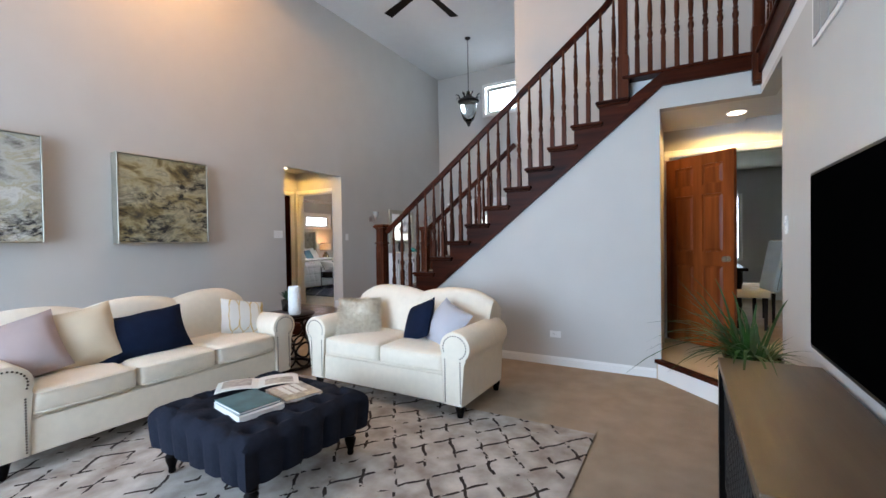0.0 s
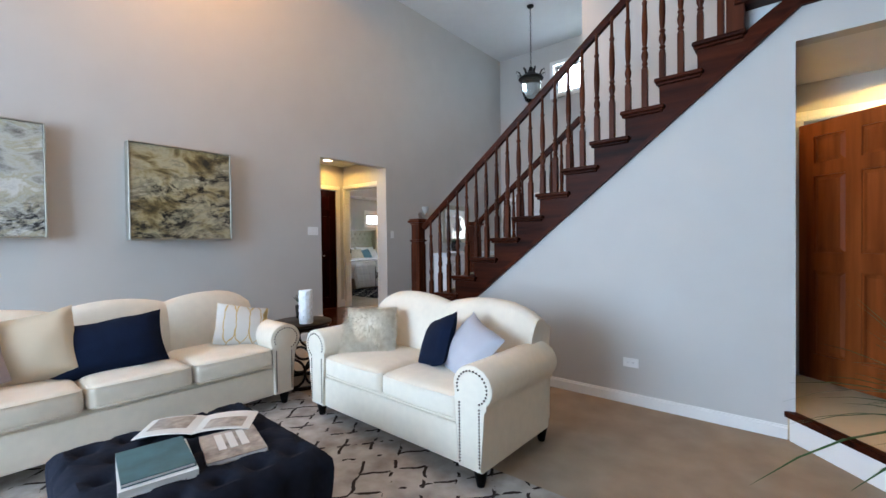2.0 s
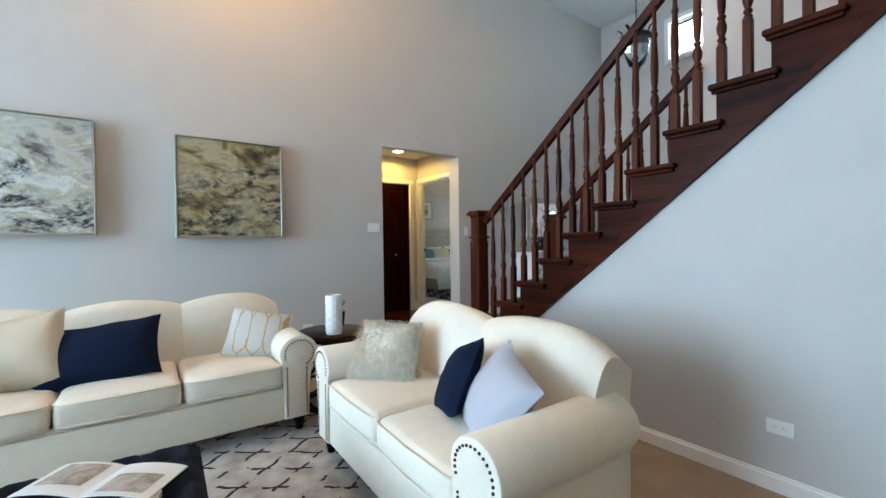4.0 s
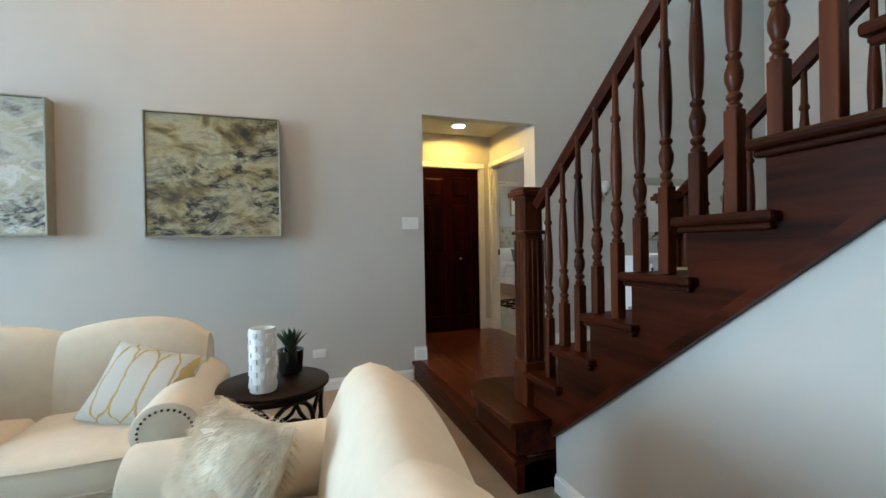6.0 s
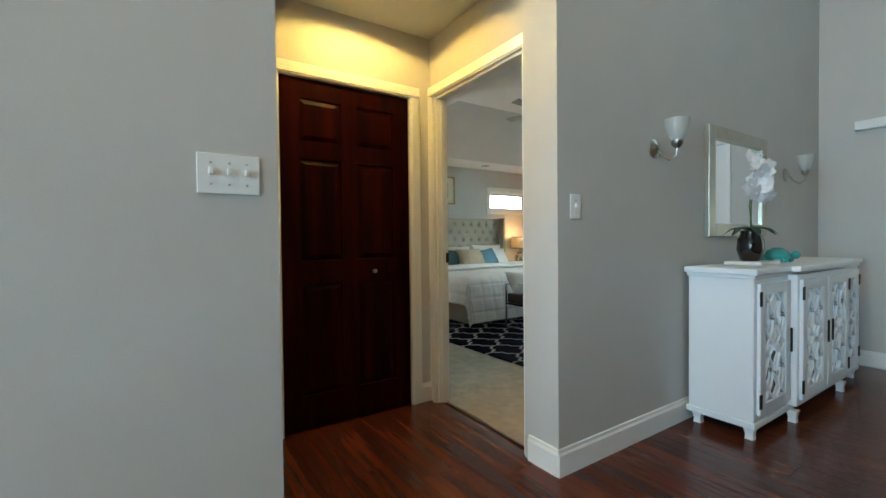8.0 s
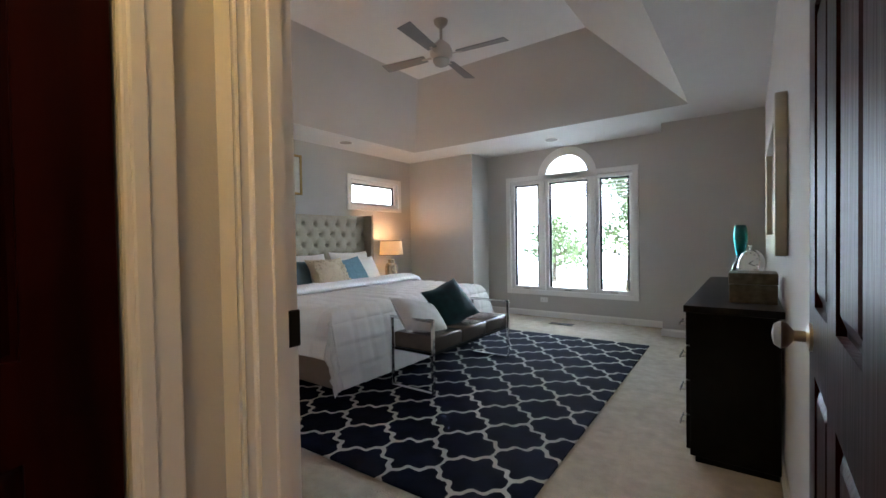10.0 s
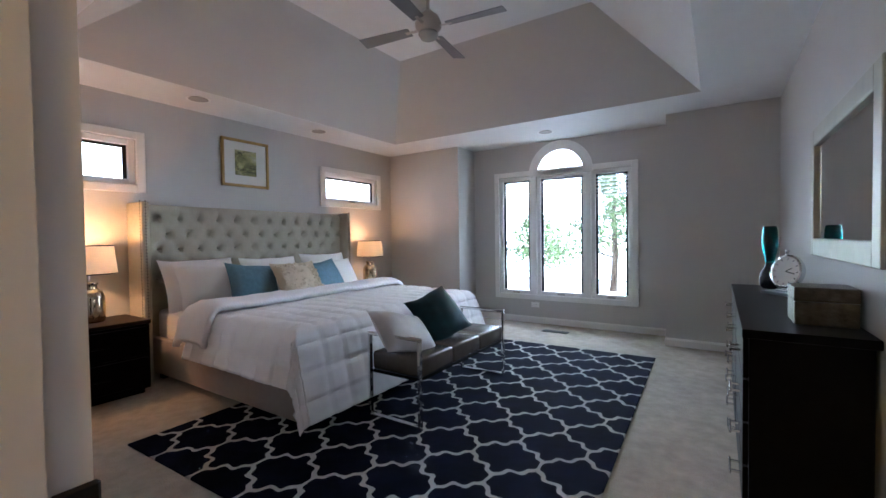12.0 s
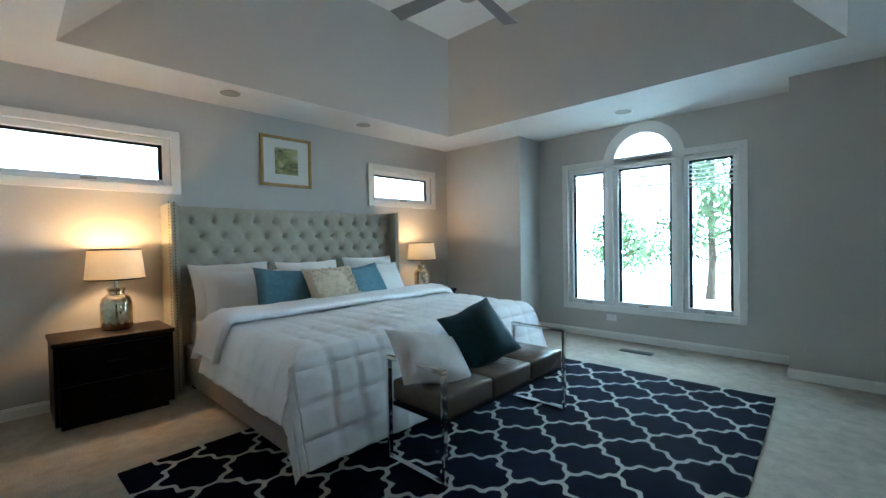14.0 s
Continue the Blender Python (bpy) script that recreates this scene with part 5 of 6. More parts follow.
def ceiling_fan(label, x, y, ztop, zhub, blades, rz, length, m_body, m_blade, bowl=True):
    th = thing("ceiling_fan", label, "ceiling fan", x, y, zhub, rz)
    part("canopy", lathe([(0.065, 0), (0.060, -0.03), (0.03, -0.06), (0.014, -0.07)], 20, Matrix.Translation((0, 0, ztop - zhub))), m_body, th, smooth=True)
    part("downrod", rod((0, 0, 0.10), (0, 0, ztop - zhub - 0.05), 0.013), m_body, th, smooth=True)
    part("motor", lathe([(0.03, 0.13), (0.05, 0.11), (0.085, 0.08), (0.105, 0.03), (0.10, -0.01), (0.07, -0.04), (0.05, -0.05)], 24), m_body, th, smooth=True)
    if bowl:
        part("light_bowl", lathe([(0.075, -0.04), (0.078, -0.055), (0.06, -0.085), (0.03, -0.10), (0.001, -0.104)], 24), FROST, th, smooth=True)
    for i in range(blades):
        b = box(0.16, length, -0.062, 0.062, -0.004, 0.004, 0.003, 1)
        for v in b.verts:
            if v.co.x < 0.3:
                v.co.y *= 0.75
        o = part("blade", b, m_blade, th)
        o.matrix_local = pose(0, 0, 0.0, 0, 0, 360 / blades * i) @ pose(0, 0, 0, 11, 0, 0)
        k = part("blade_iron", box(0.07, 0.20, -0.014, 0.014, -0.008, -0.003, 0.002, 1), m_body, o)
    return th


ceiling_fan("dark bronze ceiling fan with five blades", -2.44, 3.72, TOP, 4.39, 5, 15, 0.76, IRON, BLACKWOOD)
ceiling_fan("nickel ceiling fan with four grey blades and a light bowl", -7.63, 7.74, UZ, 3.02, 4, 8, 0.62, NICKEL, mat("grey_blade", (0.16, 0.17, 0.18), 0.4, var=0.1))

# foyer pendant
pd = thing("pendant_lantern", "black iron lantern with a seeded glass urn on a chain", "pendant lamp", -3.40, 6.93, 3.61)
part("canopy", lathe([(0.06, 0), (0.055, -0.02), (0.02, -0.04)], 18, Matrix.Translation((0, 0, TOP - 3.61))), IRON, pd, smooth=True)
ch = bmesh.new()
for i in range(21):
    zc = 0.70 + 0.05 * i
    pts = [(0.012 * math.cos(q) if i % 2 else 0, 0 if i % 2 else 0.012 * math.cos(q), zc + 0.03 * math.sin(q)) for q in [2 * math.pi * k / 10 for k in range(11)]]
    tube(pts, 0.004, 5, ch)
part("chain", ch, IRON, pd)
part("crown", lathe([(0.03, 0.70), (0.05, 0.62), (0.20, 0.52), (0.215, 0.50), (0.20, 0.48), (0.17, 0.475)], 24), IRON, pd, smooth=True)
for i in range(8):
    o = part("leaf_ornament", tube([(0.16, 0, 0.52), (0.20, 0, 0.60), (0.25, 0, 0.62), (0.26, 0, 0.57)], [0.018, 0.02, 0.012, 0.003], 6, flat=0.4), IRON, pd)
    o.matrix_local = pose(0, 0, 0, 0, 0, 45 * i)
u_ = part("glass_urn", lathe([(0.165, 0.47), (0.17, 0.40), (0.15, 0.26), (0.10, 0.13), (0.04, 0.09)], 24, closed=False), glass("seeded_glass", (0.85, 0.9, 0.92), 0.12), pd, smooth=True)
part("finial", lathe([(0.05, 0.10), (0.055, 0.08), (0.03, 0.05), (0.035, 0.03), (0.012, 0.01), (0.001, 0)], 16), IRON, pd, smooth=True)

# dining room beyond the open door
dt = thing("dining_table", "dark wooden dining table on turned legs", "table")
part("tabletop", box(0.30, 0.98, 5.75, 7.6, R + 0.73, R + 0.77, 0.006), ESPRESSO, dt)
for x in (0.40, 0.88):
    for y in (5.86, 7.45):
        part("leg", lathe([(0.03, 0), (0.045, 0.05), (0.025, 0.12), (0.05, 0.30), (0.03, 0.45), (0.055, 0.60), (0.055, 0.73)], 12, Matrix.Translation((x, y, R))), ESPRESSO, dt, smooth=True)
dc = thing("dining_chair", "pale upholstered dining chair with nailhead edges", "chair", 0.93, 5.98, R, 100, "dining chairs")
part("seat", box(-0.24, 0.24, -0.24, 0.24, 0.40, 0.50, 0.03, 3), FABRIC, dc, smooth=True)
bk = box(-0.24, 0.24, -0.04, 0.04, 0.48, 1.12, 0.03, 3)
o = part("backrest", bk, mat("pale_blue_linen", (0.40, 0.47, 0.50), 0.9, var=0.05), dc, smooth=True)
o.matrix_local = pose(0, -0.21, 0, 10, 0, 0) @ pose(0, 0, 0)
nb = bmesh.new()
for i in range(24):
    for s in (1, -1):
        ball(0.008, Matrix.Translation((s * 0.24, 0.0, 0.52 + 0.024 * i)), nb, 1)
part("nailhead_trim", nb, NAIL, o)
for x in (-0.2, 0.2):
    for y in (-0.2, 0.2):
        part("leg", cyl(0.018, 0.024, 0.40, 8, Matrix.Translation((x, y, 0))), ESPRESSO, dc)
copy_thing(dc, pose(1.10, 6.58, R, 0, 0, 97))


# ---- foyer console ----
cab = thing("sideboard", "white lacquered sideboard with lattice mirrored doors", "cabinet")
Z0 = R - 0.022
part("body", box(-4.97, -4.63, 6.12, 8.02, Z0 + 0.12, Z0 + 0.91, 0.004, 1), WHITE_CAB, cab)
part("centre_block", box(-4.632, -4.585, 6.60, 7.54, Z0 + 0.12, Z0 + 0.91, 0.004, 1), WHITE_CAB, cab)
tp = box(-4.985, -4.605, 6.09, 8.05, Z0 + 0.93, Z0 + 0.965, 0.008)
box(-4.61, -4.56, 6.57, 7.57, Z0 + 0.93, Z0 + 0.965, 0.008, bm=tp), box(-4.975, -4.62, 6.105, 8.035, Z0 + 0.91, Z0 + 0.93, 0.004, bm=tp)
part("top", tp, WHITE_CAB, cab)
part("plinth", box(-4.98, -4.62, 6.11, 8.03, Z0 + 0.09, Z0 + 0.125, 0.006), WHITE_CAB, cab)
for x, y in ((-4.93, 6.16), (-4.66, 6.16), (-4.61, 6.62), (-4.61, 7.52), (-4.66, 7.98), (-4.93, 7.98)):
    part("foot", lathe([(0.026, 0), (0.030, 0.01), (0.026, 0.05), (0.040, 0.095)], 4, pose(x, y, Z0, 0, 0, 45)), WHITE_CAB, cab)
for a, b, x in ((6.16, 6.58, -4.632), (6.63, 7.06, -4.585), (7.08, 7.51, -4.585), (7.56, 7.98, -4.632)):
    d = part("door", box(x, x + 0.006, a + 0.06, b - 0.06, Z0 + 0.21, Z0 + 0.83), MIRROR, cab, "mirrored door behind white lattice")
    fr = bmesh.new()
    for p in ((a, a + 0.065, 0.16, 0.88), (b - 0.065, b, 0.16, 0.88), (a + 0.065, b - 0.065, 0.16, 0.22), (a + 0.065, b - 0.065, 0.82, 0.88)):
        box(x, x + 0.02, p[0], p[1], Z0 + p[2], Z0 + p[3], 0.002, 1, fr)
    part("door_frame", fr, WHITE_CAB, d)
    la = bmesh.new()
    c, hw_ = (a + b) / 2, (b - a) / 2 - 0.065
    for s in (1, -1):
        for zc in (0.37, 0.67):
            tube([(x + 0.012, c + s * hw_ * (0.15 + 0.75 * math.sin(math.pi * k / 10)), Z0 + zc - 0.15 + 0.03 * k) for k in range(11)], 0.008, 6, la)
            tube([(x + 0.012, c + s * hw_ * (0.95 - 0.75 * math.sin(math.pi * k / 10)), Z0 + zc - 0.15 + 0.03 * k) for k in range(11)], 0.008, 6, la)
    part("lattice", la, WHITE_CAB, d, smooth=True)
    hy = b - 0.03 if c < 6.9 else a + 0.03
    part("handle", rod((x + 0.034, hy, Z0 + 0.46), (x + 0.034, hy, Z0 + 0.60), 0.006), IRON, d)
    for zz in (0.24, 0.80):
        part("hinge", box(x + 0.018, x + 0.026, (a if c < 6.9 else b) - 0.012, (a if c < 6.9 else b) + 0.012, Z0 + zz - 0.04, Z0 + zz + 0.04, 0.002, 1), IRON, d)
CT = Z0 + 0.966
bkx = tagged(part("book", box(-4.90, -4.70, 6.41, 6.69, CT, CT + 0.022, 0.003, 1), PAPER), "white hardback book on the sideboard", "book")
orc = thing("orchid", "white orchid in a ribbed black pot on a book", "plant", -4.80, 6.53, CT + 0.022)
prof = [(0.045, 0), (0.055, 0.01), (0.074, 0.07), (0.070, 0.13), (0.052, 0.17), (0.056, 0.19), (0.050, 0.19), (0.04, 0.17)]
pb = lathe(prof, 24)
for i, v in enumerate(pb.verts):
    if (i % 24) % 3 == 0:
        v.co.x *= 0.93
        v.co.y *= 0.93
part("pot", pb, BLACKCER, orc, smooth=True)
rnd = random.Random(2)
for i in range(2):
    pts = [(0.01 * i, 0.02 * i - 0.01, 0.16), (0.0, 0.01 - 0.03 * i, 0.34), (0.01, 0.0, 0.50), (0.03, 0.03 - 0.03 * i, 0.62 - 0.03 * i), (0.06, 0.06 - 0.05 * i, 0.64 - 0.06 * i)]
    part("stem", tube(pts, 0.004, 6), mat("orchid_stem", (0.10, 0.14, 0.04), 0.6) if i == 0 else bpy.data.materials["orchid_stem"], orc, smooth=True)
for i in range(7):
    o = part("leaf", tube([(0, 0, 0), (0.05, 0, 0.03), (0.10, 0, 0.02), (0.15, 0, -0.02)], [0.01, 0.028, 0.024, 0.002], 8, flat=0.2), SUCC, orc, smooth=True)
    o.matrix_local = pose(0, 0, 0.18, 0, 0, 51 * i)
for i in range(20):
    fl = bmesh.new()
    for k in range(5):
        own = tube([(0, 0, 0), (0.02, 0, 0.004), (0.038, 0, 0.006), (0.05, 0, 0.0)], [0.004, 0.020, 0.022, 0.004], 6, flat=0.15)
        join(fl, own, pose(0, 0, 0, 0, 0, 72 * k + 10))
    ball(0.008, bm=fl, sub=1)
    o = part("blossom", fl, PETAL, orc, smooth=True)
    o.matrix_local = pose(0.03 + rnd.uniform(-0.04, 0.05), 0.02 + rnd.uniform(-0.07, 0.06), 0.39 + 0.0135 * i, 70 + rnd.uniform(-40, 40), rnd.uniform(-40, 40), rnd.uniform(0, 360))
tt = thing("turtle_figurine", "teal glazed turtle figurine on the sideboard", "figurine", -4.80, 6.95, CT)
tb_ = lathe([(0.075, 0.02), (0.08, 0.04), (0.06, 0.075), (0.03, 0.095), (0.001, 0.10)], 16)
ball(0.028, pose(0.09, 0.03, 0.05), tb_)
for a in (40, 140, 220, 320):
    ball(0.022, pose(0.075 * math.cos(radians(a)), 0.075 * math.sin(radians(a)), 0.018), tb_, 1)
part("body", tb_, TEALCER, tt, smooth=True)


def framed_mirror(label, face, out, u0, u1, z0, z1, m, w, name="wall_mirror", depth=0.035):
    th = thing(name, label, "mirror")
    fx = sorted((face, face + out * depth))
    for a, b, c, d in ((u0, u0 + w, z0, z1), (u1 - w, u1, z0, z1), (u0 + w, u1 - w, z0, z0 + w), (u0 + w, u1 - w, z1 - w, z1)):
        part("frame_side", box(*fx, a, b, c, d, 0.006), m, th)
    gx = sorted((face + out * 0.006, face + out * (depth - 0.018)))
    part("glass", box(*gx, u0 + w, u1 - w, z0 + w, z1 - w), MIRROR, th)
    return th


framed_mirror("champagne-framed rectangular mirror over the sideboard", -5.0, 1, 6.37, 7.26, 1.30, 2.02, SILVERF, 0.085)
for y in (5.80, 7.72):
    sc = thing("wall_sconce", "nickel wall sconce with a frosted glass bell shade", "wall lamp", -5.0, y, 1.80, 0, "foyer sconces")
    part("backplate", lathe([(0.055, 0), (0.055, 0.008), (0.03, 0.022), (0.012, 0.03)], 24, pose(0, 0, 0, 0, 90, 0)), NICKEL, sc, smooth=True)
    part("arm", tube([(0.02, 0, 0), (0.05, 0, -0.05), (0.09, 0, -0.08), (0.125, 0, -0.06), (0.13, 0, 0.0)], 0.006, 8), NICKEL, sc, smooth=True)
    part("cup", lathe([(0.012, -0.02), (0.03, 0.0), (0.032, 0.02)], 16, Matrix.Translation((0.13, 0, 0.0))), NICKEL, sc, smooth=True)
    part("shade", lathe([(0.026, 0.02), (0.045, 0.045), (0.056, 0.085), (0.062, 0.135), (0.058, 0.135), (0.052, 0.085), (0.04, 0.05), (0.02, 0.025)], 24, Matrix.Translation((0.13, 0, 0)), closed=False), FROST, sc, smooth=True)
tagged(part("door_chime", box(-4.75, -4.55, 8.44, 8.50, 2.20, 2.28, 0.006), PLASTIC), "white door chime box on the entrance wall", "chime")
fp = thing("foyer_plant", "tall green leafy plant beyond the stairs", "plant", -2.35, 7.6, R)
part("pot", lathe([(0.14, 0), (0.19, 0.30), (0.20, 0.34), (0.17, 0.34)], 20), BLACKCER, fp, smooth=True)
part("trunk", tube([(0, 0, 0.3), (0.02, 0.02, 1.0), (0, 0, 1.9)], [0.02, 0.015, 0.008], 8), BARK, fp)
rnd = random.Random(5)
for i in range(90):
    o = part("leaf", tube([(0, 0, 0), (0.06, 0, 0.02), (0.12, 0, 0.0), (0.17, 0, -0.05)], [0.004, 0.035, 0.03, 0.002], 6, flat=0.12), LEAF, fp, smooth=True)
    z = rnd.uniform(0.7, 2.1)
    o.matrix_local = pose(rnd.uniform(-.15, .15), rnd.uniform(-.15, .15), z, rnd.uniform(-20, 20), rnd.uniform(-40, 10), rnd.uniform(0, 360))


# ---- bedroom ----
rug2 = tagged(part("bedroom_rug", box(-1.235, 1.235, -1.70, 1.70, 0, 0.012, 0.004, 1), RUG2), "navy rug with a cream trellis under the bed", "rug")
rug2.matrix_world = pose(-7.42, 7.74, R + 0.001, 0, 0, 1.5)

bed = thing("bed", "upholstered king bed with a tufted winged headboard", "bed")
N1, N2 = 88, 44
Y0, Y1, ZA, ZB = 6.60, 8.85, R + 0.35, 1.70
bt = []
for i in range(12):
    for j in range(5):
        bt.append((Y0 + 0.12 + 0.1825 * (i + 0.5 * (j % 2)), ZB - 0.12 - 0.135 * j))
hm = bmesh.new()
g = []
for i in range(N1 + 1):
    row = []
    for j in range(N2 + 1):
        y, z = Y0 + (Y1 - Y0) * i / N1, ZA + (ZB - ZA) * j / N2
        d = min(math.hypot(y - p, z - q) for p, q in bt)
        a = ((y - Y0 - 0.12) / 0.1825 + (ZB - 0.12 - z) / 0.27)
        b = ((y - Y0 - 0.12) / 0.1825 - (ZB - 0.12 - z) / 0.27)
        ga, gb = abs((a + 0.5) % 1 - 0.5), abs((b + 0.5) % 1 - 0.5)
        x = -9.855 - 0.046 * math.exp(-(d / 0.024) ** 2)
        if z < ZB - 0.10:
            x -= 0.013 * (math.exp(-(ga / 0.06) ** 2) + math.exp(-(gb / 0.07) ** 2))
        else:
            gc = abs(((y - Y0 - 0.12) / 0.1825 + 0.5) % 1 - 0.5)
            x -= 0.012 * math.exp(-(gc / 0.07) ** 2) + 0.025 * max(0, (z - ZB + 0.03) / 0.03)
        row.append(hm.verts.new((x, y, z)))
    g.append(row)
for i in range(N1):
    for j in range(N2):
        hm.faces.new((g[i][j], g[i + 1][j], g[i + 1][j + 1], g[i][j + 1]))
hb_ = part("headboard", hm, HEAD, bed, smooth=True)
part("headboard_back", box(-10.02, -9.905, Y0 - 0.01, Y1 + 0.01, R, ZB - 0.006, 0.01), HEAD, bed)
# buttons carry the tufts' shade in their colour
for p, q in bt:
    if p < Y1 - 0.03:
        part("button", ball(0.012, Matrix.Translation((-9.905, p, q)) @ Matrix.Diagonal((0.5, 1, 1, 1)), sub=1), BUTTON_SHADE, hb_, smooth=True)
for y, s in ((6.575, 1), (8.875, -1)):
    w_ = part("wing", box(-10.02, -9.72, y - 0.03, y + 0.03, R, ZB + 0.012, 0.014, 3), HEAD, bed, smooth=True)
    nb = bmesh.new()
    for i in range(60):
        ball(0.007, Matrix.Translation((-9.745, y - s * 0.031, R + 0.03 + 0.0255 * i)), nb, 1), ball(0.007, Matrix.Translation((-9.719, y + s * 0.0, R + 0.03 + 0.0255 * i)), nb, 1)
    part("nailhead_trim", nb, NAIL, w_)
part("side_rail", box(-9.90, -7.88, 6.66, 6.73, R + 0.05, R + 0.36, 0.012, 3), BEDBASE, bed, smooth=True)
part("side_rail", box(-9.90, -7.88, 8.72, 8.79, R + 0.05, R + 0.36, 0.012, 3), BEDBASE, bed, smooth=True)
part("footboard", box(-7.95, -7.88, 6.66, 8.79, R + 0.05, R + 0.36, 0.012, 3), BEDBASE, bed, smooth=True)
for x in (-9.8, -7.95):
    for y in (6.72, 8.73):
        part("leg", box(x - 0.03, x + 0.03, y - 0.03, y + 0.03, R, R + 0.06), BLACKWOOD, bed)
tagged(part("mattress", box(-9.88, -7.92, 6.70, 8.75, R + 0.33, R + 0.60, 0.05, 4), SHEET, smooth=True), "thick mattress in white sheets on the bed", "mattress")


def drape(x0, x1, y0, y1, top, over_x, over_y, n=110, m=130, puff=0.012, seed=0.0):
    """A quilt laid over a box: it hangs past x1 and both y sides, with stitched squares and folds."""
    bm = bmesh.new()
    g = []
    for i in range(n + 1):
        row = []
        for j in range(m + 1):
            sx = x0 + (x1 + over_x - x0) * i / n
            sy = (y0 - over_y) + (y1 - y0 + 2 * over_y) * j / m
            dx = max(0, sx - x1)
            dy = max(0, y0 - sy) + max(0, sy - y1)
            sgn = -1 if sy < y0 else 1
            d = max(dx, dy) if min(dx, dy) <= 0 else (dx ** 3 + dy ** 3) ** (1 / 3)
            fold = noise.noise((sx * 1.7 + seed, sy * 1.7, 0.3))
            e = min(1, d / 0.10)
            px = min(sx, x1) + (dx and (0.07 * e + 0.24 * dx + 0.03 * fold * e))
            py = min(max(sy, y0), y1) + (dy and sgn * (0.07 * e + 0.26 * dy + 0.035 * fold * e))
            pz = top - max(0, d - 0.06) - 0.04 * e
            if d == 0:
                pz += 0.02 * fold
            qx, qy = abs(((sx + 0.008 * fold) / 0.17) % 1 - 0.5), abs((sy / 0.17) % 1 - 0.5)
            st = math.exp(-((0.5 - qx) / 0.08) ** 2) + math.exp(-((0.5 - qy) / 0.08) ** 2)
            h = -puff * min(1.3, st) + 0.006 * noise.noise((sx * 9, sy * 9, seed))
            if d > 0.03:
                px += h * (dx >= dy and dx > 0)
                py += sgn * h * (dy > dx)
            else:
                pz += h
            row.append(bm.verts.new((px, py, max(pz, R + 0.05))))
        g.append(row)
    for i in range(n):
        for j in range(m):
            bm.faces.new((g[i][j], g[i + 1][j], g[i + 1][j + 1], g[i][j + 1]))
    return bm


qm = drape(-9.10, -7.94, 6.70, 8.75, R + 0.655, 0.58, 0.36)
q = part("quilt", qm, QUILT, smooth=True)
sol = q.modifiers.new("solid", "SOLIDIFY")
sol.thickness, sol.offset = 0.02, -1
tagged(q, "white box-stitched quilt hanging over the bed", "quilt")
fm = drape(-9.20, -8.80, 6.69, 8.76, R + 0.705, 0.0, 0.30, 24, 130, 0.0, 4.0)
for v in fm.verts:
    u = (v.co.x + 9.0) / 0.2
    v.co.z += 0.035 * max(0, 1 - u * u) ** 0.5 - 0.03 * max(0, -u) ** 3
f_ = part("folded_quilt_edge", fm, QUILT, smooth=True)
sol = f_.modifiers.new("solid", "SOLIDIFY")
sol.thickness, sol.offset = 0.05, -1
tagged(f_, "turned-back edge of the white quilt", "quilt")
CB = "pillows on the bed"
ZP = R + 0.60
for y, tl in ((6.99, 24), (8.45, 24)):
    cushion("bed_pillow", "large white bed pillow against the headboard", -9.66, y, ZP, 0.66, 0.48, 0.20, SHEET, 90, tl, 0, y, CB)
cushion("bed_pillow", "large white bed pillow against the headboard", -9.66, 7.72, ZP, 0.66, 0.46, 0.20, SHEET, 90, 24, 0, 3.3, CB)
cushion("bed_pillow", "white bed pillow leaning in front of another", -9.46, 7.02, ZP, 0.66, 0.44, 0.18, SHEET, 88, 30, 3, 9, CB)
cushion("bed_pillow", "white bed pillow leaning in front of another", -9.46, 8.42, ZP, 0.60, 0.42, 0.18, SHEET, 92, 30, 0, 11, CB)
cushion("", "blue linen throw pillow on the bed", -9.24, 7.24, ZP, 0.48, 0.44, 0.15, BLUEPIL, 86, 30, 6, 12, CB)
cushion("", "blue linen throw pillow on the bed", -9.26, 8.08, ZP, 0.46, 0.42, 0.15, BLUEPIL, 95, 30, -6, 13, CB)
rp = cushion("", "cream rosette-textured throw pillow on the bed", -9.10, 7.62, ZP, 0.50, 0.45, 0.16, IVORY, 90, 32, 0, 14, CB)
rs = bmesh.new()
rnd = random.Random(8)
for i in range(160):
    u, v = rnd.uniform(-0.85, 0.85), rnd.uniform(-0.85, 0.85)
    k = max(0.0, (1 - u * u) * (1 - v * v)) ** 0.42
    own = lathe([(0.016, 0), (0.020, 0.006), (0.008, 0.004), (0.010, 0.012)], 6, pose(u * 0.25, -0.072 * k, v * 0.215, 90 + rnd.uniform(-25, 25), rnd.uniform(-25, 25), 0))
    join(rs, own)
tagged(part("rosette_texture", rs, IVORY, rp), kind="stuff")


def night(x, y, w=0.66, d=0.45, h=0.58):
    th = thing("nightstand", "dark espresso nightstand with two drawers", "nightstand", x, y, R, 0, "nightstands")
    part("body", box(-d, 0, -w / 2, w / 2, 0.04, h - 0.03, 0.003, 1), BLACKWOOD, th)
    part("top", box(-d - 0.01, 0.012, -w / 2 - 0.01, w / 2 + 0.01, h - 0.03, h, 0.004), ESPRESSO, th)
    for k in range(2):
        dr = part("drawer", box(0.0, 0.018, -w / 2 + 0.02, w / 2 - 0.02, 0.07 + 0.24 * k, 0.29 + 0.24 * k, 0.004), BLACKWOOD, th)
        part("handle", rod((0.035, -0.06, 0.18 + 0.24 * k), (0.035, 0.06, 0.18 + 0.24 * k), 0.006), BLACKWOOD, dr)
    part("plinth", box(-d + 0.03, -0.03, -w / 2 + 0.03, w / 2 - 0.03, 0.0, 0.04), BLACKWOOD, th)
    return th


night(-9.50, 6.16)
night(-9.50, 9.32)


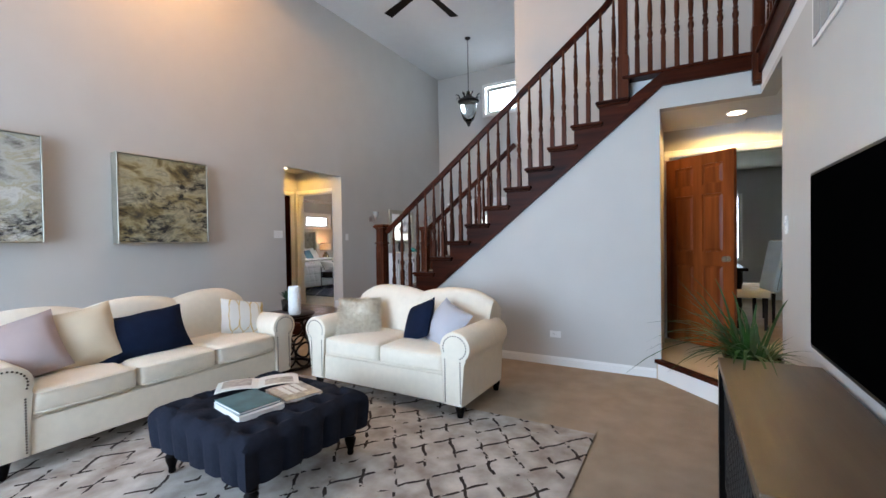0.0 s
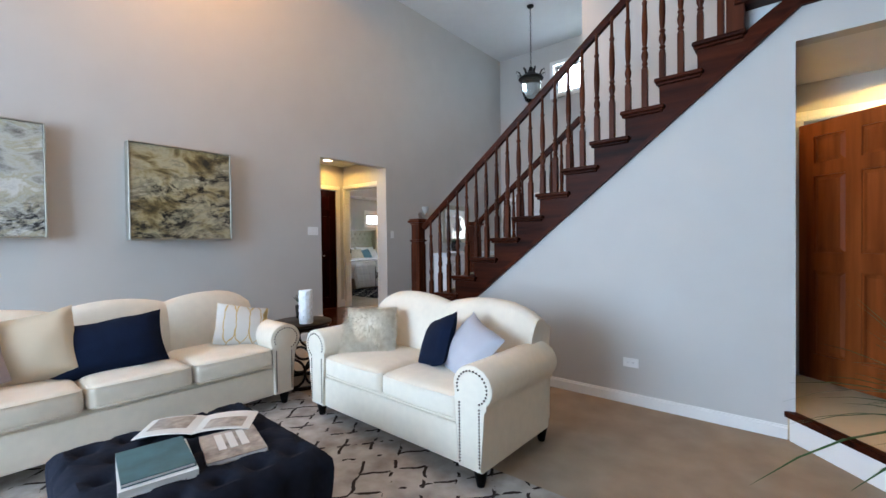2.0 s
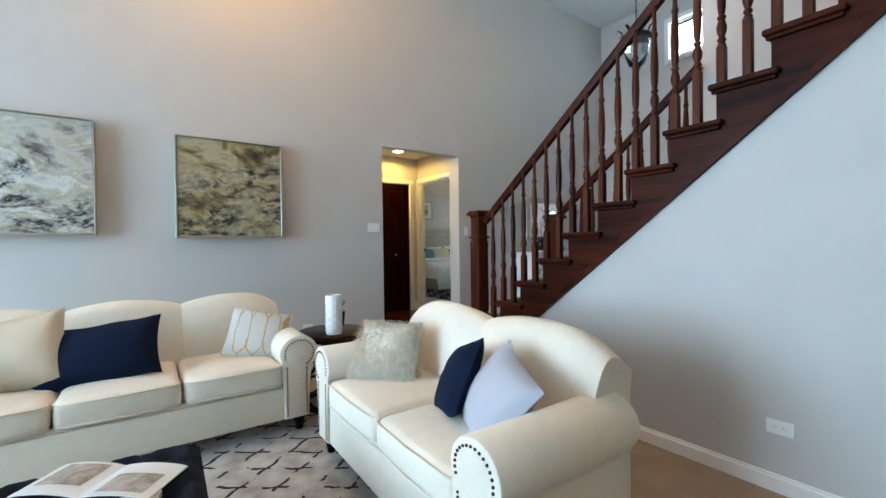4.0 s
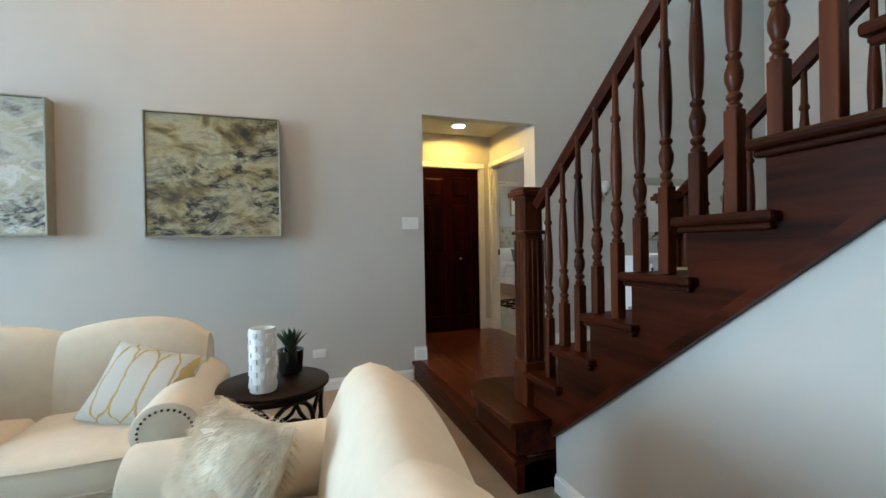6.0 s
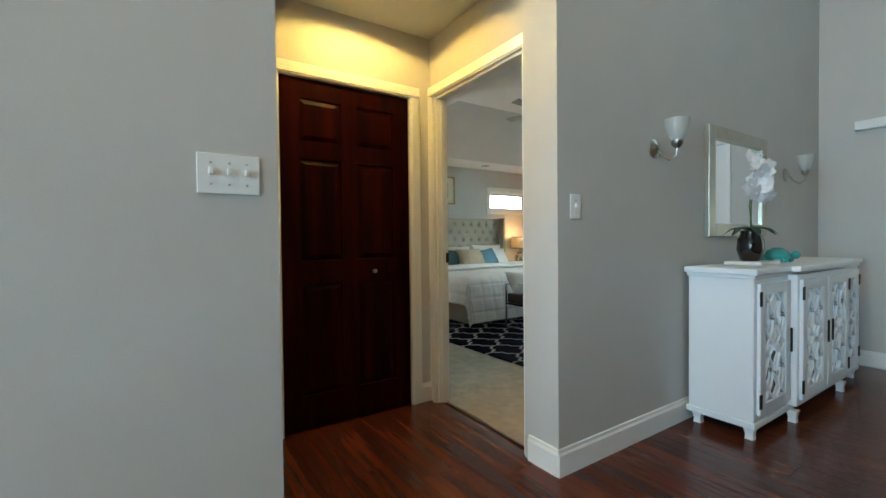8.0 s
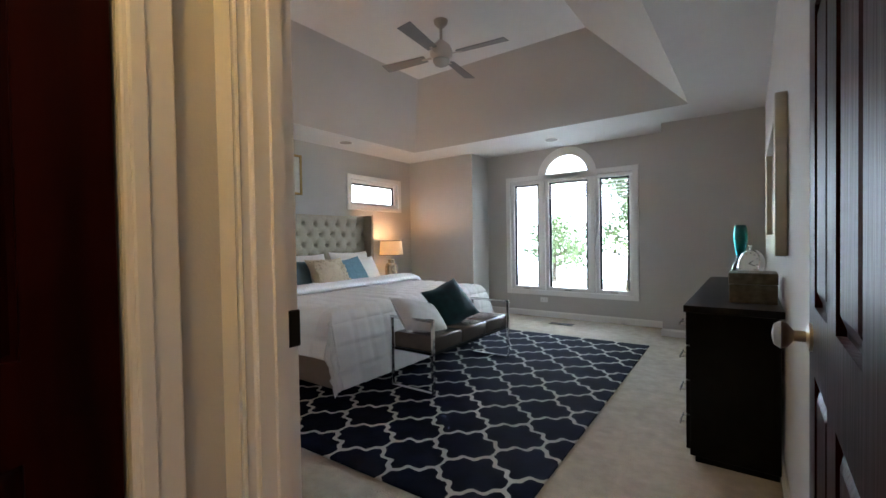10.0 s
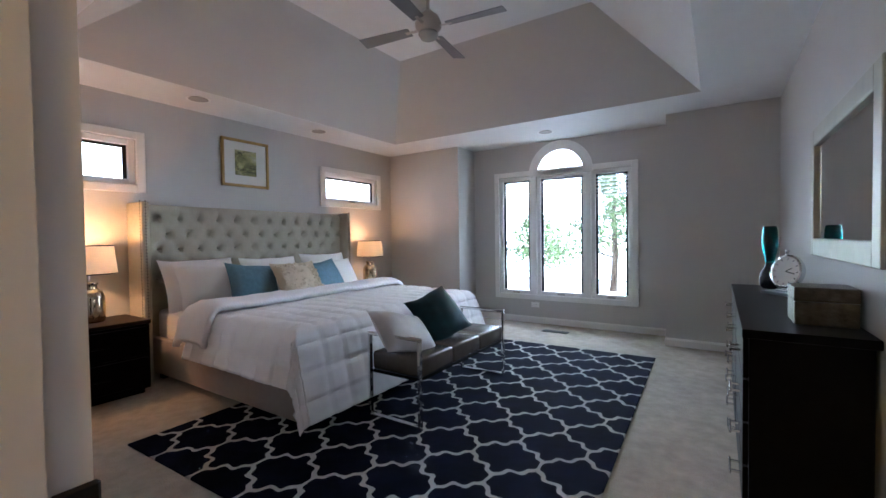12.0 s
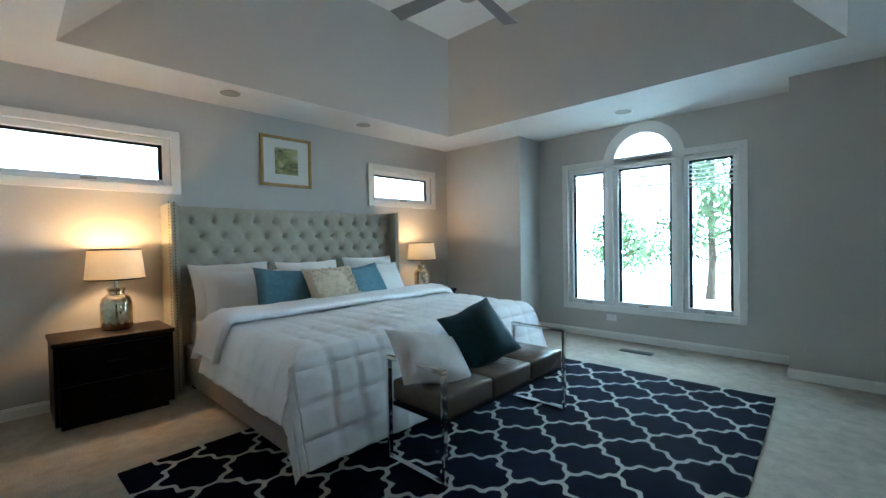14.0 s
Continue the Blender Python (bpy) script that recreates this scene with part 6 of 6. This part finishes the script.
def table_lamp(x, y, label):
    th = thing("table_lamp", label, "lamp", x, y, R + 0.58, 0, "bedside lamps")
    part("base", lathe([(0.085, 0), (0.095, 0.01), (0.098, 0.05), (0.098, 0.19), (0.085, 0.235), (0.052, 0.26), (0.050, 0.285), (0.058, 0.29), (0.058, 0.305), (0.03, 0.31)], 28), MERCURY, th, "lit mercury-glass jar base", smooth=True)
    part("neck", rod((0, 0, 0.30), (0, 0, 0.42), 0.01), NICKEL, th)
    part("socket", rod((0, 0, 0.40), (0, 0, 0.46), 0.017), BRASS, th)
    part("bulb", ball(0.028, pose(0, 0, 0.50)), mat("bulb_glass", (1.0, 0.72, 0.42), 0.4, emit=18.0) if "bulb_glass" not in bpy.data.materials else bpy.data.materials["bulb_glass"], th, smooth=True).visible_shadow = False
    sh = part("shade", lathe([(0.182, 0.37), (0.160, 0.59), (0.157, 0.59), (0.179, 0.37)], 40, closed=False), SHADE, th, "cream linen drum shade", smooth=True)
    for r, z in ((0.183, 0.37), (0.161, 0.585)):
        part("shade_band", lathe([(r, 0), (r + 0.002, 0.006), (r, 0.008), (r - 0.003, 0.004)], 40, Matrix.Translation((0, 0, z)), closed=False), ESPRESSO, sh)
    return th


table_lamp(-9.78, 6.20, "mercury-glass table lamp with a lit cream shade on the nightstand")
table_lamp(-9.78, 9.32, "mercury-glass table lamp with a lit cream shade on the far nightstand")
pt = thing("framed_print", "green leaf print in a gold frame over the headboard", "picture")
for a, b, c, d in ((7.40, 7.43, 1.955, 2.465), (7.915, 7.945, 1.955, 2.465), (7.43, 7.915, 1.955, 1.985), (7.43, 7.915, 2.435, 2.465)):
    part("frame_side", box(-10.05, -10.02, a, b, c, d, 0.006), BRASS, pt)
part("mat_board", box(-10.05, -10.036, 7.43, 7.915, 1.985, 2.435), PAPER, pt)
part("print", box(-10.037, -10.033, 7.55, 7.795, 2.08, 2.35), PRINT, pt)

# bench at the foot of the bed
bn_ = thing("bench", "grey leather bench with a chrome flat-bar frame", "bench")
bx0, bx1, by0, by1 = -7.68, -7.25, 7.05, 8.27
for k in range(3):
    a, b = by0 + 0.03 + (by1 - by0 - 0.06) * k / 3, by0 + 0.03 + (by1 - by0 - 0.06) * (k + 1) / 3
    part("seat_pad", box(bx0 + 0.01, bx1 - 0.01, a + 0.002, b - 0.002, R + 0.32, R + 0.44, 0.02, 3), LEATHER, bn_, smooth=True)
part("seat_board", box(bx0 + 0.02, bx1 - 0.02, by0 + 0.03, by1 - 0.03, R + 0.30, R + 0.32), BLACKWOOD, bn_)
for y in (by0, by1):
    a, b = sorted((y, y + (0.03 if y == by0 else -0.03)))
    fr = box(bx0, bx1, a, b, R + 0.555, R + 0.575, 0.003, 1)
    box(bx0, bx0 + 0.02, a, b, R + 0.02, R + 0.555, 0.003, 1, fr), box(bx1 - 0.02, bx1, a, b, R + 0.02, R + 0.555, 0.003, 1, fr), box(bx0, bx1, a, b, R + 0.013, R + 0.03, 0.003, 1, fr)
    part("side_frame", fr, CHROME, bn_, "polished chrome side frame")
cushion("", "silver satin throw pillow on the bench", -7.52, 7.24, R + 0.44, 0.50, 0.35, 0.16, SATIN, 82, 50, 14, 21, "cushions on the bench")
cushion("", "dark teal velvet throw pillow on the bench", -7.54, 7.70, R + 0.44, 0.43, 0.41, 0.16, TEALVEL, 80, 38, -14, 22, "cushions on the bench")

# dresser, things on it, mirror
dr = thing("dresser", "black lacquered dresser with chrome bar pulls", "dresser")
part("body", box(-5.62, -5.255, 7.08, 8.87, R + 0.04, 0.955, 0.003, 1), BLACKWOOD, dr)
part("top", box(-5.645, -5.243, 7.05, 8.90, 0.955, 0.99, 0.004), BLACKWOOD, dr)
part("plinth", box(-5.60, -5.26, 7.11, 8.84, R, R + 0.04), BLACKWOOD, dr)
for c in range(2):
    for k in range(4):
        a, b = 7.10 + 0.88 * c, 7.96 + 0.88 * c
        z = R + 0.06 + 0.18 * k
        d = part("drawer", box(-5.64, -5.62, a + 0.005, b - 0.005, z, z + 0.172, 0.003, 1), BLACKWOOD, dr)
        for q in (a + 0.18, b - 0.18):
            pb = bmesh.new()
            box(-5.684, -5.676, q - 0.07, q + 0.07, z + 0.08, z + 0.096, 0.002, 1, pb), box(-5.677, -5.64, q - 0.055, q - 0.045, z + 0.082, z + 0.092, bm=pb), box(-5.677, -5.64, q + 0.047, q + 0.055, z + 0.082, z + 0.09, bm=pb)
            part("pull", pb, CHROME, d, "chrome bar pull")
gv = thing("glass_vase", "teal and smoked glass gourd vase on the dresser", "vase", -5.43, 8.66, 0.991)
part("body", lathe([(0.035, 0), (0.05, 0.01), (0.062, 0.06), (0.055, 0.11), (0.030, 0.15), (0.026, 0.18)], 24, closed=False), glass("smoked_glass", (0.05, 0.05, 0.06), 0.05), gv, smooth=True)
part("neck", lathe([(0.026, 0.18), (0.040, 0.25), (0.048, 0.32), (0.044, 0.40), (0.036, 0.43), (0.032, 0.43), (0.040, 0.33), (0.02, 0.19)], 24, closed=False), TEAL, gv, smooth=True)
ck = thing("desk_clock", "round silver clock with a white face on two books", "clock", -5.37, 8.34, 0.991, -52)
part("book", box(-0.11, 0.11, -0.08, 0.08, 0, 0.018, 0.003, 1), mat("grey_cover", (0.20, 0.23, 0.27), 0.5), ck)
part("stand", box(-0.05, 0.05, -0.03, 0.03, 0.018, 0.034, 0.004), CHROME, ck)
part("case", lathe([(0.02, -0.03), (0.095, -0.028), (0.105, -0.01), (0.105, 0.012), (0.095, 0.016), (0.092, 0.008)], 36, pose(0, 0, 0.142, 78, 0, 0)), CHROME, ck, smooth=True)
fc = part("dial", cyl(0.091, 0.091, 0.004, 36, pose(0, 0, 0.142, 78, 0, 0) @ pose(0, 0, 0.007)), PAPER, ck)
hd = bmesh.new()
for ang, ln in ((60, 0.045), (100, 0.065)):
    own = box(-0.0025, 0.0025, 0, ln, 0.0115, 0.0125)
    join(hd, own, pose(0, 0, 0.142, 78, 0, 0) @ pose(0, 0, 0, 0, 0, -ang))
for k in range(12):
    own = box(-0.002, 0.002, 0.072, 0.084, 0.0112, 0.0122)
    join(hd, own, pose(0, 0, 0.142, 78, 0, 0) @ pose(0, 0, 0, 0, 0, 30 * k))
part("dial_marks", hd, IRON, fc)
part("crown", lathe([(0.008, 0), (0.006, 0.012), (0.013, 0.02), (0.011, 0.032), (0.001, 0.035)], 12, pose(0, 0.0, 0.245)), CHROME, ck, smooth=True)
kb = thing("keepsake_box", "dark metal-clad keepsake box with corner studs", "box", -5.36, 7.36, 0.991)
part("body", box(-0.10, 0.10, -0.10, 0.10, 0, 0.095, 0.004), mat("embossed_metal", (0.12, 0.105, 0.075), 0.45, 0.7, var=0.4, scale=30, bump=0.5, bscale=60), kb)
part("lid", box(-0.102, 0.102, -0.102, 0.102, 0.098, 0.155, 0.004), bpy.data.materials["embossed_metal"], kb)
framed_mirror("wide silver-framed mirror over the dresser", -5.241, -1, 6.92, 8.20, 1.245, 1.945, SILVERF, 0.095, depth=0.045)
fv = thing("floor_vent", "dark floor register near the window", "vent", -7.43, 10.13, R + 0.001)
part("frame", box(-0.16, 0.16, -0.055, 0.055, 0, 0.006, 0.002, 1), IRON, fv)
for k in range(10):
    part("slat", box(-0.14 + 0.028 * k, -0.125 + 0.028 * k, -0.045, 0.045, 0.006, 0.009), IRON, fv)

# a tree and shrubs on the lawn
def tree(x, y, h, label, seed, spread=1.5):
    th = thing("tree", label, "tree", x, y, -0.5)
    rnd = random.Random(seed)
    part("trunk", tube([(0, 0, 0), (0.05, 0, h * 0.3), (0.0, 0.05, h * 0.6), (0.05, 0.0, h * 0.95)], [0.14, 0.11, 0.08, 0.02], 10), BARK, th, smooth=True)
    lm = bmesh.new()
    crown = bmesh.new()
    for i in range(26):
        a, z = rnd.uniform(0, 6.28), h * rnd.uniform(0.22, 0.95)
        ln = spread * (1.1 - z / h) + 0.3
        e = Vector((ln * math.cos(a), ln * math.sin(a), z + 0.3 * ln))
        tube([(0, 0, z), (e * 0.5 + Vector((0, 0, z * 0.5 + 0.05)))[:], e[:]], [0.035, 0.02, 0.006], 5, lm)
        for k in range(70):
            c = Vector((0, 0, z)).lerp(e, rnd.uniform(0.3, 1.1)) + Vector([rnd.gauss(0, 0.22) for _ in range(3)])
            d = Vector([rnd.uniform(-1, 1) for _ in range(3)]).normalized() * 0.16
            s = d.orthogonal().normalized() * 0.055
            crown.faces.new([crown.verts.new(c), crown.verts.new(c + d * 0.5 + s), crown.verts.new(c + d), crown.verts.new(c + d * 0.5 - s)])
    part("limbs", lm, BARK, th)
    tagged(part("crown", crown, FOLIAGE, th), kind="stuff")


tree(-8.7, 20.0, 4.4, "young leafy tree beyond the pale ground outside the window", 3, 1.5)
tree(-12.2, 22.0, 2.6, "low leafy shrub far across the lawn", 6, 1.6)

# hardwood boards of the foyer and hall
hf = setting("floor_hardwood", prism([(-6.16, 3.77), (-5.0, 3.77), (-5.0, 3.70), (-3.02, 3.70), (-3.02, 4.9), (-1.70, 4.9), (-1.70, 8.5), (-5.0, 8.5), (-5.0, 5.09), (-6.16, 5.09)], 2, -0.1, R - 0.014), OAK_X, "dark red-brown hardwood strip floor", "floor")
pm = {}
rnd = random.Random(12)
y = 3.722
while y < 8.45:
    x = -5.0 if y > 5.05 else -6.15
    if y < 3.80:
        x = -5.0
    xe = -3.03 if y < 4.9 else -1.72
    while x < xe - 0.02:
        ln = min(rnd.choice((0.6, 0.8, 1.0, 1.2)), xe - x)
        if xe - x - ln < 0.15:
            ln = xe - x
        key = round(ln, 2)
        if key not in pm:
            pm[key] = part("plank", box(0, ln - 0.0012, 0, 0.0818, -0.014, 0, 0.0012, 1), PLANK, hf)
            o = pm[key]
        else:
            o = new("plank", pm[key].data)
            o.parent = hf
        o.location = (x, y, R)
        x += ln
    y += 0.083
